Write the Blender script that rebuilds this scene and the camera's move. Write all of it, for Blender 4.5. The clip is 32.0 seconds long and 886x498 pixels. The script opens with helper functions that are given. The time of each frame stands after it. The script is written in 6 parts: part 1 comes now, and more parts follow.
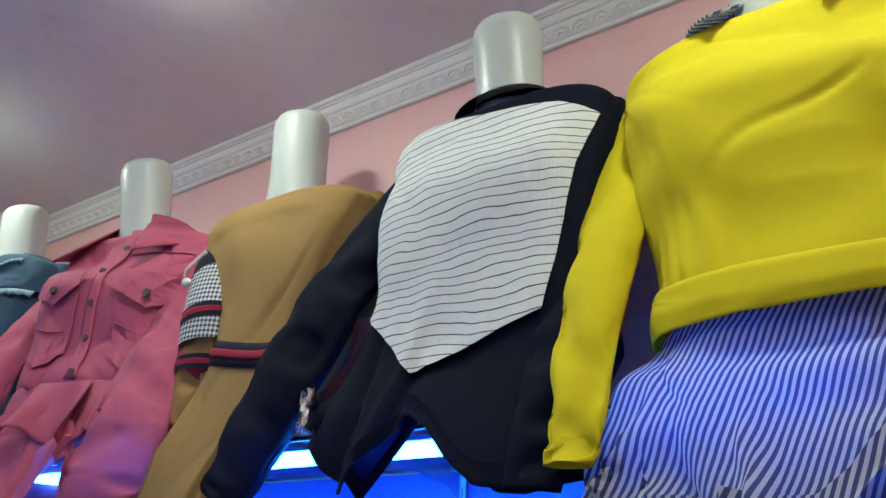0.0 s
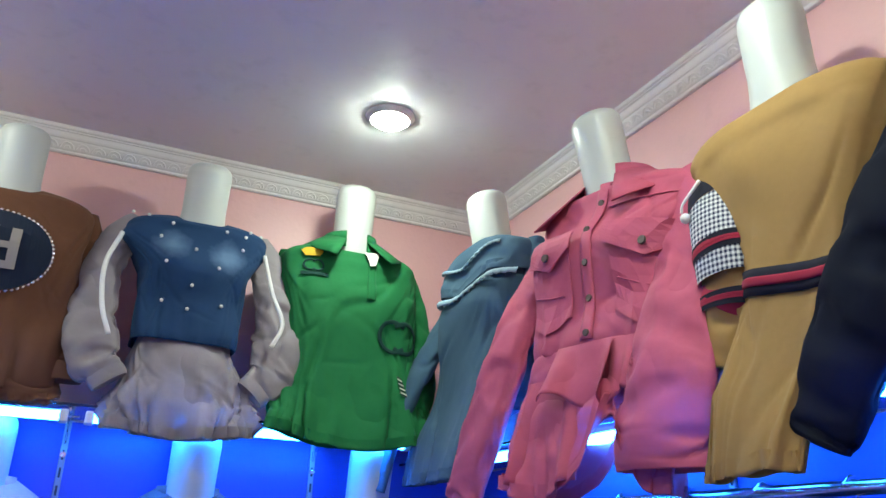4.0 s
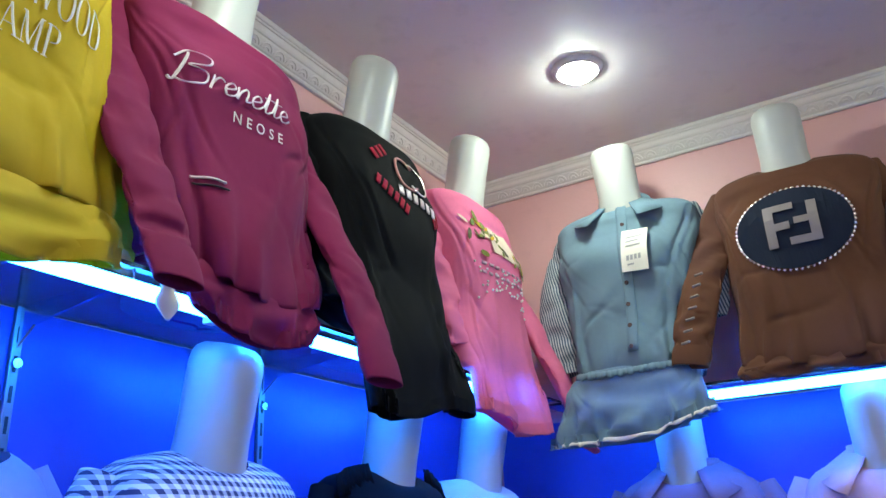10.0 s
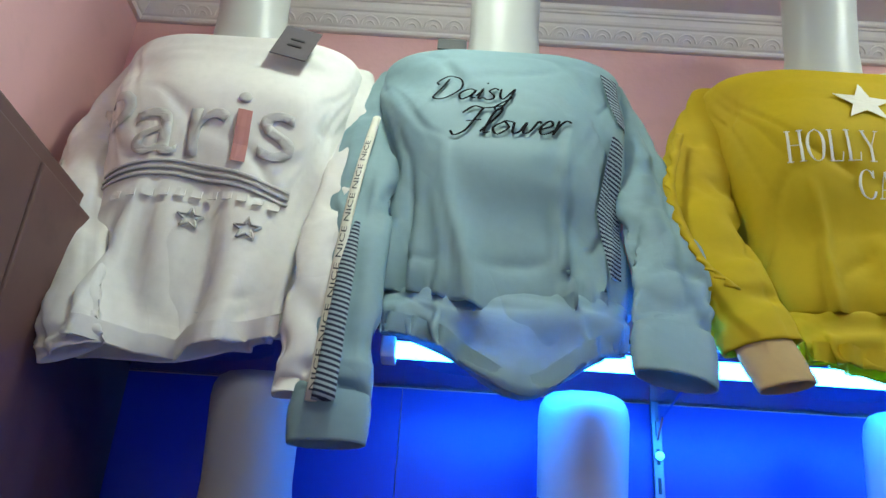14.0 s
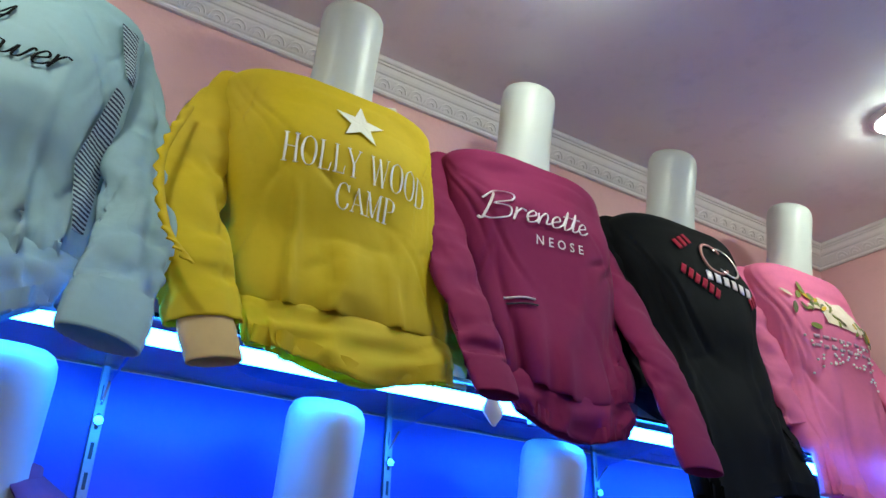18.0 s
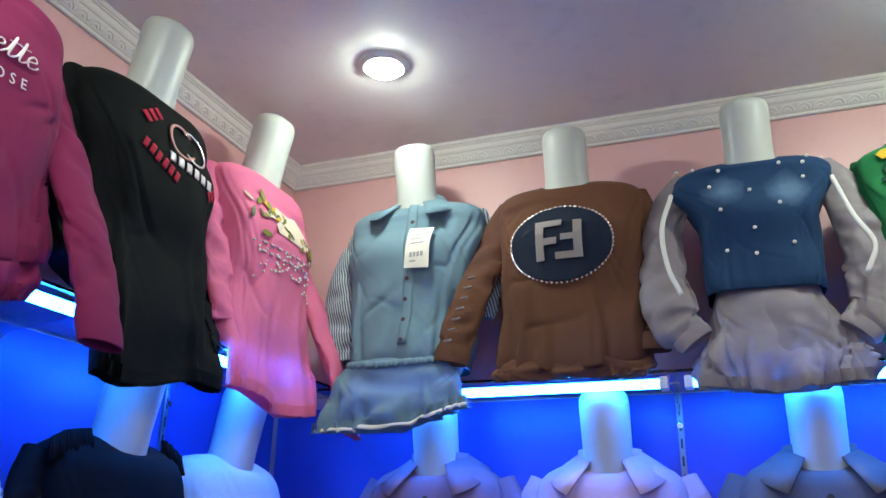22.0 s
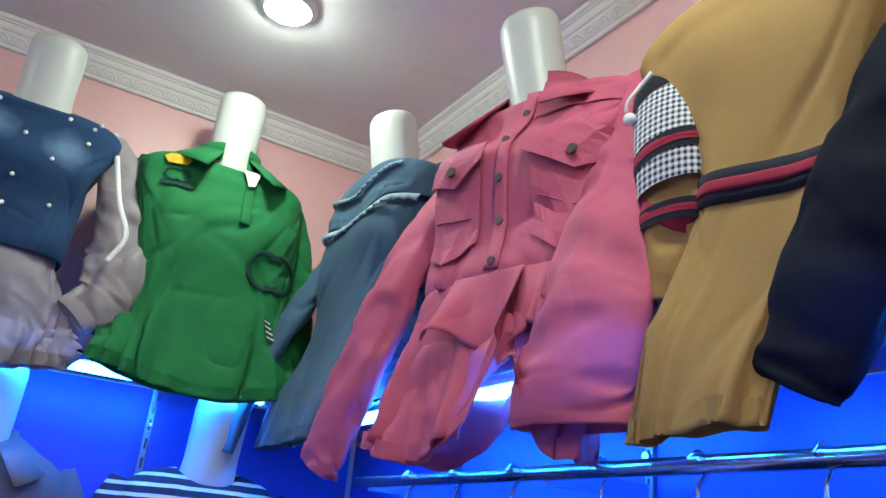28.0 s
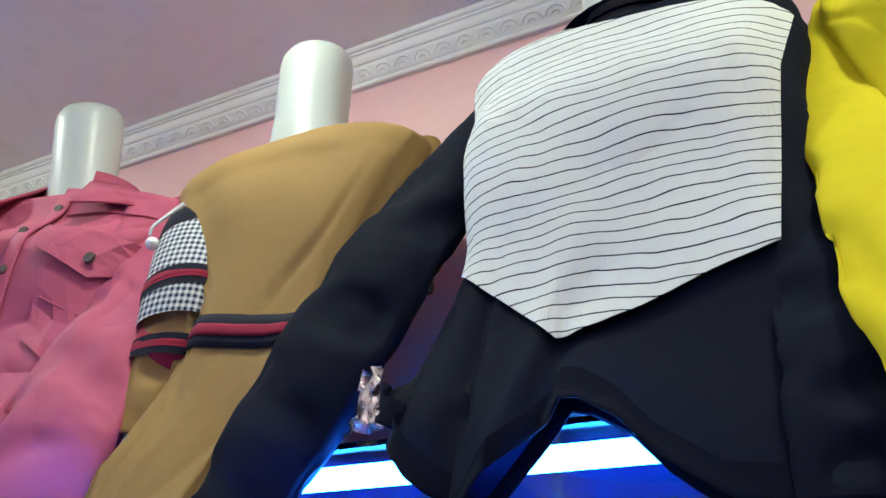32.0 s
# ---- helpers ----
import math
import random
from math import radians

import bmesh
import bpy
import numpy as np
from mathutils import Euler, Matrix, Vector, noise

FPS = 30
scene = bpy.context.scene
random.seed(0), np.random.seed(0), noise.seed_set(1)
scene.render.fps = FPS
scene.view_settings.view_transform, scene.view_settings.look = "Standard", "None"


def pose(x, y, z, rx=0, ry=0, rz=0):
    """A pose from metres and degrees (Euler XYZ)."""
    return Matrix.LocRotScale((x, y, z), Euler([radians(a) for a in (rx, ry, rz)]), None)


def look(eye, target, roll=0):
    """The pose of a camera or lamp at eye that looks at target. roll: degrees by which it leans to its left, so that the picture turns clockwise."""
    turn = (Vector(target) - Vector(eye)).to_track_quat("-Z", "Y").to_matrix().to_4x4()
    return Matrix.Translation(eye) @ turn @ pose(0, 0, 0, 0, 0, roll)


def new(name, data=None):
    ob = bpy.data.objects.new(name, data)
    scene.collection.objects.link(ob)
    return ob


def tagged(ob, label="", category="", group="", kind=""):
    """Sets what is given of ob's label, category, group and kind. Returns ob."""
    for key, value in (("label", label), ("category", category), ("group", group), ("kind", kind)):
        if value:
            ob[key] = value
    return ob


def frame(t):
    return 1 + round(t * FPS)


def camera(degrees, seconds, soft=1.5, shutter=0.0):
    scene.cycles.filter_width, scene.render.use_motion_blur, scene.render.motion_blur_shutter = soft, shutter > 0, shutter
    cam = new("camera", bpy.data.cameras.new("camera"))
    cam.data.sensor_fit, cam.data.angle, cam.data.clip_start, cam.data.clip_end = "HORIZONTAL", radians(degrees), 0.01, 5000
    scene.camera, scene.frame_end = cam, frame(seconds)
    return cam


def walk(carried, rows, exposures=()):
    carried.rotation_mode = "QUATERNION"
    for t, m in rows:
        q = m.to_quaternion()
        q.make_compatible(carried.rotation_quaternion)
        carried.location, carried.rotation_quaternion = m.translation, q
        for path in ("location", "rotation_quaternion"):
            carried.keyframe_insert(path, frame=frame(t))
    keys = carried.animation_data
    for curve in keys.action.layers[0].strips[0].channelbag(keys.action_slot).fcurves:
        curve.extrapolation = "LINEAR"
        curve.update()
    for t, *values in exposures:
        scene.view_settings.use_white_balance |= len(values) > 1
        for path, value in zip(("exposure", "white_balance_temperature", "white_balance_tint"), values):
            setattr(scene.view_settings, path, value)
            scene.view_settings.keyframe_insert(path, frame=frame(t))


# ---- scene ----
cam = camera(58.6, 32.0)
PATH = [
    (0, (1.491, -2.906, 1.439), (2.940, -1.815, 2.282), 3.54),
    (0.5, (1.489, -2.875, 1.443), (2.871, -1.682, 2.261), 4.34),
    (1, (1.479, -2.837, 1.446), (2.783, -1.553, 2.251), 4.72),
    (1.5, (1.465, -2.801, 1.442), (2.690, -1.434, 2.235), 4.90),
    (2, (1.459, -2.748, 1.441), (2.604, -1.301, 2.211), 4.62),
    (2.5, (1.447, -2.711, 1.435), (2.509, -1.198, 2.200), 3.65),
    (3, (1.436, -2.689, 1.429), (2.413, -1.120, 2.193), 3.08),
    (3.5, (1.419, -2.667, 1.427), (2.295, -1.030, 2.171), 2.87),
    (4, (1.399, -2.629, 1.426), (2.161, -0.923, 2.139), 1.88),
    (4.5, (1.388, -2.582, 1.422), (1.997, -0.806, 2.109), 0.68),
    (6.5, (1.387, -2.565, 1.380), (1.463, -0.692, 2.078), 0.57),
    (7, (1.393, -2.545, 1.373), (1.370, -0.670, 2.071), 0.58),
    (7.5, (1.394, -2.537, 1.366), (1.259, -0.668, 2.065), 0.86),
    (8, (1.386, -2.534, 1.361), (1.110, -0.680, 2.058), 0.57),
    (8.5, (1.365, -2.541, 1.364), (0.929, -0.718, 2.062), -0.60),
    (9, (1.331, -2.541, 1.366), (0.744, -0.766, 2.076), -2.11),
    (9.5, (1.297, -2.544, 1.362), (0.561, -0.828, 2.080), -3.10),
    (10, (1.280, -2.532, 1.368), (0.344, -0.913, 2.077), -2.65),
    (10.5, (1.271, -2.509, 1.376), (0.117, -1.047, 2.105), -1.42),
    (11, (1.277, -2.514, 1.376), (-0.025, -1.208, 2.151), -1.73),
    (11.5, (1.298, -2.534, 1.384), (-0.181, -1.439, 2.167), -1.07),
    (12, (1.336, -2.585, 1.399), (-0.277, -1.729, 2.214), -0.22),
    (12.5, (1.360, -2.650, 1.407), (-0.347, -2.058, 2.265), 0.64),
    (13, (1.371, -2.715, 1.411), (-0.422, -2.420, 2.246), 1.98),
    (13.5, (1.397, -2.749, 1.402), (-0.433, -2.709, 2.208), 3.18),
    (15.5, (1.476, -2.700, 1.384), (-0.287, -2.716, 2.328), 3.65),
    (16, (1.473, -2.661, 1.379), (-0.285, -2.489, 2.316), 2.93),
    (16.5, (1.460, -2.636, 1.378), (-0.268, -2.274, 2.317), 2.09),
    (17, (1.468, -2.637, 1.374), (-0.214, -2.066, 2.293), 1.93),
    (17.5, (1.477, -2.611, 1.371), (-0.131, -1.822, 2.261), 2.12),
    (18, (1.480, -2.595, 1.373), (-0.038, -1.628, 2.245), 1.53),
    (18.5, (1.480, -2.567, 1.372), (0.041, -1.460, 2.212), 0.88),
    (19, (1.480, -2.537, 1.367), (0.151, -1.282, 2.178), 0.57),
    (19.5, (1.483, -2.522, 1.364), (0.274, -1.135, 2.149), 0.69),
    (20, (1.490, -2.499, 1.357), (0.373, -1.031, 2.129), 0.49),
    (20.5, (1.507, -2.474, 1.350), (0.489, -0.920, 2.091), 0.13),
    (21, (1.516, -2.449, 1.340), (0.612, -0.814, 2.053), 0.35),
    (21.5, (1.520, -2.443, 1.335), (0.725, -0.747, 2.038), 0.92),
    (22, (1.528, -2.445, 1.338), (0.877, -0.683, 2.025), 0.78),
    (22.5, (1.535, -2.457, 1.345), (1.027, -0.641, 2.012), 0.34),
    (23, (1.544, -2.464, 1.352), (1.175, -0.612, 2.012), 0.50),
    (23.5, (1.555, -2.444, 1.352), (1.293, -0.577, 2.020), 1.13),
    (24, (1.576, -2.424, 1.343), (1.412, -0.550, 2.022), 1.48),
    (24.5, (1.596, -2.404, 1.332), (1.538, -0.525, 2.014), 1.88),
    (25, (1.616, -2.370, 1.329), (1.673, -0.485, 1.996), 2.72),
    (25.5, (1.640, -2.358, 1.336), (1.852, -0.488, 2.013), 3.52),
    (27.5, (1.661, -2.284, 1.387), (2.487, -0.607, 2.098), 5.71),
    (28, (1.659, -2.288, 1.391), (2.597, -0.678, 2.117), 5.71),
    (28.5, (1.663, -2.302, 1.397), (2.711, -0.761, 2.122), 5.34),
    (29, (1.673, -2.308, 1.407), (2.828, -0.843, 2.126), 5.35),
    (29.5, (1.684, -2.308, 1.413), (2.955, -0.943, 2.135), 5.57),
    (30, (1.705, -2.320, 1.419), (3.097, -1.094, 2.167), 5.54),
    (30.5, (1.725, -2.319, 1.418), (3.187, -1.238, 2.250), 6.06),
    (31, (1.731, -2.347, 1.423), (3.218, -1.379, 2.346), 5.50),
    (31.5, (1.719, -2.387, 1.429), (3.208, -1.514, 2.439), 4.50),
    (32, (1.721, -2.407, 1.431), (3.219, -1.592, 2.477), 3.52),
]
walk(cam, [(t, look(eye, target, roll)) for t, eye, target, roll in PATH],
     [(0, 0.06), (2, 0.3), (4.5, 0.5), (7, 0.38), (10, 0.32), (12.5, 0.14), (15, 0.1), (17, 0.06), (20, 0.25), (22, 0.35), (25, 0.36), (27.5, 0.5), (32, 0.45)])

# ---- world: a closed shop room, lit by its own lamps ----
world = bpy.data.worlds.new("world")
scene.world = world
world.use_nodes = True
world.node_tree.nodes["Background"].inputs[0].default_value = (0.35, 0.33, 0.36, 1)
world.node_tree.nodes["Background"].inputs[1].default_value = 0.05

# ---- plan, in metres ----
W = 2.75          # left wall x = 0, right wall x = W, back wall y = 0
Y_FRONT = -3.5    # the wall behind the camera
Z_CEIL = 2.682
SHELF = {"B": 1.760, "L": 1.792, "R": 1.700}   # tops of the glass shelves
BASE = {"B": 1.760, "L": 1.772, "R": 1.700}    # the zero height of the garments over them
LOW = {"B": 0.905, "L": 0.905, "R": 0.85}
DEPTH = 0.32      # of the shelves
LEAN = 0.042      # how far the garments swing out over the shelf, at their feet
OUT = 0.17        # the middle of a torso, from the wall


def at(wall, u, w, z):
    """A pose beside a wall: u along it to the right as one faces it, w out of it, z up; local y points into the wall."""
    if wall == "B":
        return pose(u, -w, z)
    if wall == "L":
        return pose(w, u, z, 0, 0, 90)
    return pose(W - w, -u, z, 0, 0, -90)


# ---- materials ----
class Nodes:
    def __init__(self, name):
        self.m = bpy.data.materials.new(name)
        self.m.use_nodes = True
        self.t = self.m.node_tree
        self.b = self.t.nodes["Principled BSDF"]
        self.co = self.t.nodes.new("ShaderNodeTexCoord").outputs["Object"]

    def n(self, kind, **props):
        node = self.t.nodes.new(kind)
        for key, value in props.items():
            if key == "op":
                node.operation = value
        return node

    def link(self, a, b):
        if isinstance(a, (int, float)):
            b.default_value = a
        else:
            self.t.links.new(a, b)

    def math(self, op, a, b=0.0):
        node = self.n("ShaderNodeMath", op=op)
        self.link(a, node.inputs[0])
        self.link(b, node.inputs[1])
        return node.outputs[0]

    def noise(self, scale, detail=3.0, rough=0.55, stretch=None):
        node = self.n("ShaderNodeTexNoise")
        node.inputs["Scale"].default_value = scale
        node.inputs["Detail"].default_value = detail
        node.inputs["Roughness"].default_value = rough
        src = self.co
        if stretch:
            mp = self.n("ShaderNodeMapping")
            mp.inputs["Scale"].default_value = stretch
            self.link(self.co, mp.inputs[0])
            src = mp.outputs[0]
        self.link(src, node.inputs["Vector"])
        return node.outputs["Fac"]

    def mix(self, fac, a, b):
        node = self.n("ShaderNodeMix")
        node.data_type = "RGBA"
        self.link(fac, node.inputs[0])
        for value, sock in ((a, node.inputs[6]), (b, node.inputs[7])):
            if isinstance(value, tuple):
                sock.default_value = (*value, 1)
            else:
                self.link(value, sock)
        return node.outputs[2]

    def ramp(self, fac, lo, hi):
        node = self.n("ShaderNodeMapRange")
        self.link(fac, node.inputs[0])
        node.inputs[1].default_value, node.inputs[2].default_value = lo, hi
        return node.outputs[0]

    def bump(self, height, dist, strength=1.0, under=None):
        node = self.n("ShaderNodeBump")
        node.inputs["Distance"].default_value = dist
        node.inputs["Strength"].default_value = strength
        self.link(height, node.inputs["Height"])
        if under:
            self.link(under, node.inputs["Normal"])
        return node.outputs[0]

    def axes(self):
        s = self.n("ShaderNodeSeparateXYZ")
        self.link(self.co, s.inputs[0])
        return s.outputs

    def done(self, color, rough=0.6, normal=None, metal=0.0):
        self.link(color, self.b.inputs["Base Color"]) if not isinstance(color, tuple) else None
        if isinstance(color, tuple):
            self.b.inputs["Base Color"].default_value = (*color, 1)
        self.link(rough, self.b.inputs["Roughness"])
        self.b.inputs["Metallic"].default_value = metal
        if normal:
            self.link(normal, self.b.inputs["Normal"])
        return self.m


def shade(c, k):
    return tuple(min(1.0, v * k) for v in c)


def cloth(name, c, rough=0.85, grain=420.0, crease=0.003, sheen=0.02, pattern=None, fade=None, thin=0.10, gloss=0.25, crumple=0.0000):
    """Woven or knitted cloth: faint patches, hanging creases, pinched wrinkles, a fine weave, some light through it; pattern(k, base) may lay colours over it."""
    k = Nodes(name)
    base = k.mix(k.noise(4.0, 4.0), shade(c, 0.93), shade(c, 1.06))
    base = k.mix(k.ramp(k.noise(60.0, 3.0), 0.4, 0.8), base, shade(c, 0.94))
    if fade:
        base = k.mix(k.ramp(k.noise(3.2, 2.0, 0.4), 0.5, 0.78), base, fade)
    if pattern:
        base = pattern(k, base)
    weave = k.bump(k.noise(grain, 1.0), 0.00012, 0.35)
    long_ = k.bump(k.noise(6.0, 2.0, 0.45, (1.0, 1.0, 0.45)), crease * 2.2, 0.8, weave)
    small = k.bump(k.noise(26.0, 2.0, 0.5, (1.0, 1.0, 0.6)), crease * 0.35, 0.7, long_)
    if crumple:                                     # sharp pressed-in wrinkles, in patches
        ridge = k.math("ABSOLUTE", k.math("SUBTRACT", k.noise(7.5, 1.5, 0.5, (1.0, 1.0, 0.75)), 0.5))
        line = k.ramp(ridge, 0.0, 0.16)
        where = k.ramp(k.noise(3.1, 2.0, 0.5), 0.36, 0.72)
        small = k.bump(k.math("MULTIPLY", line, where), crumple, 0.8, small)
    m = k.done(base, rough, small)
    k.b.inputs["Sheen Weight"].default_value = sheen
    k.b.inputs["Specular IOR Level"].default_value = gloss
    if thin:
        tr = k.n("ShaderNodeBsdfTranslucent")
        k.link(base, tr.inputs["Color"])
        both = k.n("ShaderNodeMixShader")
        both.inputs[0].default_value = thin
        k.link(k.b.outputs[0], both.inputs[1])
        k.link(tr.outputs[0], both.inputs[2])
        k.link(both.outputs[0], k.t.nodes["Material Output"].inputs["Surface"])
    return m


def stripes(axis, pitch, width, c, wave=0.0, tilt=0.0):
    """Thin lines of the colour c across an axis, wandering with the cloth."""
    def lay(k, base):
        a = k.axes()
        v = a[axis]
        if tilt:
            v = k.math("ADD", v, k.math("MULTIPLY", a[2 if axis == 0 else 0], tilt))
        if wave:
            v = k.math("ADD", v, k.math("MULTIPLY", k.noise(7.0, 2.0, 0.5), wave))
        saw = k.math("FRACT", k.math("DIVIDE", v, pitch))
        return k.mix(k.math("LESS_THAN", saw, width), base, c)
    return lay


def checks(pitch, c1, c2):
    def lay(k, base):
        a = k.axes()
        s1 = k.math("LESS_THAN", k.math("FRACT", k.math("DIVIDE", k.math("ADD", a[0], k.math("MULTIPLY", a[1], 0.7)), pitch)), 0.5)
        s2 = k.math("LESS_THAN", k.math("FRACT", k.math("DIVIDE", a[2], pitch)), 0.5)
        return k.mix(k.math("MULTIPLY", k.math("ADD", s1, s2), 0.5), c1, c2)
    return lay


def washed(c, spots):
    """Faded patches, each at (x, z) with a radius, worn unevenly."""
    def lay(k, base):
        a = k.axes()
        for x, z, r in spots:
            dx, dz = k.math("SUBTRACT", a[0], x), k.math("SUBTRACT", a[2], z)
            d = k.math("SQRT", k.math("ADD", k.math("MULTIPLY", dx, dx), k.math("MULTIPLY", dz, dz)))
            d = k.math("ADD", d, k.math("MULTIPLY", k.math("SUBTRACT", k.noise(16.0, 3.0), 0.5), r))
            base = k.mix(k.math("MULTIPLY", k.ramp(d, r, r * 0.15), 0.75), base, c)
        return base
    return lay


def paint(name, c, rough=0.55, bumpy=0.002, scale=40.0, spot=0.06):
    k = Nodes(name)
    base = k.mix(k.noise(1.7, 4.0), shade(c, 1 - spot), shade(c, 1 + spot))
    base = k.mix(k.ramp(k.noise(14.0, 5.0), 0.55, 0.8), base, shade(c, 1 - 2 * spot))
    return k.done(base, k.math("ADD", k.math("MULTIPLY", k.noise(6.0), 0.2), rough - 0.1), k.bump(k.noise(scale, 4.0), bumpy, 0.5))


def metal(name, c, rough=0.2):
    k = Nodes(name)
    return k.done(k.mix(k.noise(30.0), shade(c, 0.9), shade(c, 1.05)), k.math("ADD", k.math("MULTIPLY", k.noise(90.0), 0.15), rough), None, 1.0)


def glow(name, c, strength):
    m = bpy.data.materials.new(name)
    m.use_nodes = True
    b = m.node_tree.nodes["Principled BSDF"]
    b.inputs["Base Color"].default_value = (0.8, 0.8, 0.8, 1)
    b.inputs["Emission Color"].default_value = (*c, 1)
    b.inputs["Emission Strength"].default_value = strength
    return m


def clear(name, tint, rough=0.02):
    m = bpy.data.materials.new(name)
    m.use_nodes = True
    b = m.node_tree.nodes["Principled BSDF"]
    b.inputs["Base Color"].default_value = (*tint, 1)
    b.inputs["Roughness"].default_value = rough
    b.inputs["Transmission Weight"].default_value = 1.0
    b.inputs["IOR"].default_value = 1.45
    return m


LAMP_WHITE = (0.86, 1.0, 0.85)
TUBE_BLUE = (0.013, 0.20, 1.0)
M_WALL = paint("pink_wall_paint", (0.80, 0.47, 0.47), 0.5, 0.0015, 60.0, 0.04)
M_PANEL = paint("blue_wall_panel", (0.06, 0.085, 0.46), 0.35, 0.0008, 30.0, 0.05)
M_CEIL = paint("ceiling_paint", (0.86, 0.82, 0.82), 0.45, 0.002, 12.0, 0.05)
M_CORNICE = paint("plaster_white", (0.80, 0.77, 0.74), 0.6, 0.001, 90.0, 0.05)
M_FLOOR = paint("floor_tile", (0.42, 0.38, 0.36), 0.3, 0.0005, 20.0, 0.08)
M_WOOD = paint("dark_brown_wood", (0.13, 0.062, 0.055), 0.5, 0.001, 30.0, 0.15)
M_CHROME = metal("chrome", (0.75, 0.76, 0.78), 0.12)
M_STEEL_DULL = metal("dull_steel", (0.32, 0.33, 0.35), 0.32)
M_ALU = metal("aluminium", (0.70, 0.71, 0.72), 0.3)
M_GLASS = clear("shelf_glass", (0.60, 0.70, 0.78))
M_LAMP = glow("lamp_diffuser", LAMP_WHITE, 165.0)
M_TUBE = glow("blue_tube", TUBE_BLUE, 68.0)
M_PLASTIC = paint("white_plastic", (0.75, 0.75, 0.75), 0.35, 0.0005, 20.0, 0.04)


def mannequin_plastic():
    k = Nodes("mannequin_plastic")
    base = k.mix(k.noise(3.0, 3.0), (0.50, 0.52, 0.50), (0.56, 0.58, 0.55))
    m = k.done(base, k.math("ADD", k.math("MULTIPLY", k.noise(18.0), 0.2), 0.28), k.bump(k.noise(25.0, 3.0), 0.001, 0.4))
    k.b.inputs["Subsurface Weight"].default_value = 0.25
    k.b.inputs["Subsurface Radius"].default_value = (0.02, 0.02, 0.02)
    return m


M_MANN = mannequin_plastic()


# ---- mesh helpers ----
def part(name, data, material, parent=None, label=""):
    """Links a bmesh or a mesh as one object, under a thing or a part."""
    if isinstance(data, bmesh.types.BMesh):
        me = bpy.data.meshes.new(name)
        data.to_mesh(me)
        data.free()
    else:
        me = data
    if material and not me.materials:
        me.materials.append(material)
    ob = new(name, me)
    if parent:
        ob.parent = parent
    if label:
        tagged(ob, label)
    return ob


def thing(name, m, label, category, group="", kind=""):
    ob = new(name)
    ob.empty_display_size = 0.05
    ob.matrix_basis = m
    return tagged(ob, label, category, group, kind)


def box(x0, x1, y0, y1, z0, z1, bevel=0.0):
    bm = bmesh.new()
    bmesh.ops.create_cube(bm, size=1.0)
    for v in bm.verts:
        v.co = Vector(((x0 + x1) / 2 + v.co.x * (x1 - x0), (y0 + y1) / 2 + v.co.y * (y1 - y0), (z0 + z1) / 2 + v.co.z * (z1 - z0)))
    if bevel:
        bmesh.ops.bevel(bm, geom=bm.edges[:], offset=bevel, segments=2, affect="EDGES", profile=0.5)
    return bm


def rod(a, b, r, seg=12, r2=None, caps=True):
    bm = bmesh.new()
    a, b = Vector(a), Vector(b)
    bmesh.ops.create_cone(bm, cap_ends=caps, segments=seg, radius1=r, radius2=r if r2 is None else r2, depth=(b - a).length)
    bm.transform(Matrix.Translation((a + b) / 2) @ (b - a).to_track_quat("Z", "Y").to_matrix().to_4x4())
    for f in bm.faces:
        f.smooth = len(f.verts) == 4
    return bm


def loft(rows, close=True, cap0=False, cap1=False, smooth=True):
    """A mesh through rows of points, all of the same length."""
    rows = np.asarray(rows, float)
    m, n = rows.shape[:2]
    faces = []
    span = n if close else n - 1
    for i in range(m - 1):
        for j in range(span):
            k = (j + 1) % n
            faces.append((i * n + j, i * n + k, (i + 1) * n + k, (i + 1) * n + j))
    if cap0:
        faces.append(tuple(range(n))[::-1])
    if cap1:
        faces.append(tuple((m - 1) * n + j for j in range(n)))
    me = bpy.data.meshes.new("loft")
    me.from_pydata(rows.reshape(-1, 3).tolist(), [], faces)
    if smooth:
        me.polygons.foreach_set("use_smooth", [True] * len(me.polygons))
    bm = bmesh.new()
    bm.from_mesh(me)
    bmesh.ops.recalc_face_normals(bm, faces=bm.faces[:])
    bm.to_mesh(me)
    bm.free()
    return me


def spline(pts, m):
    """m points along a smooth curve through pts (rows of any width)."""
    p = np.asarray(pts, float)
    p = np.vstack([2 * p[0] - p[1], p, 2 * p[-1] - p[-2]])
    out = []
    for s in np.linspace(0, len(p) - 3, m):
        i = min(int(s), len(p) - 4)
        t = s - i
        a, b, c, d = p[i:i + 4]
        out.append(0.5 * (2 * b + (c - a) * t + (2 * a - 5 * b + 4 * c - d) * t * t + (3 * b - a - 3 * c + d) * t ** 3))
    return np.array(out)


def nz(x, y, z):
    return noise.noise(Vector((x, y, z)))


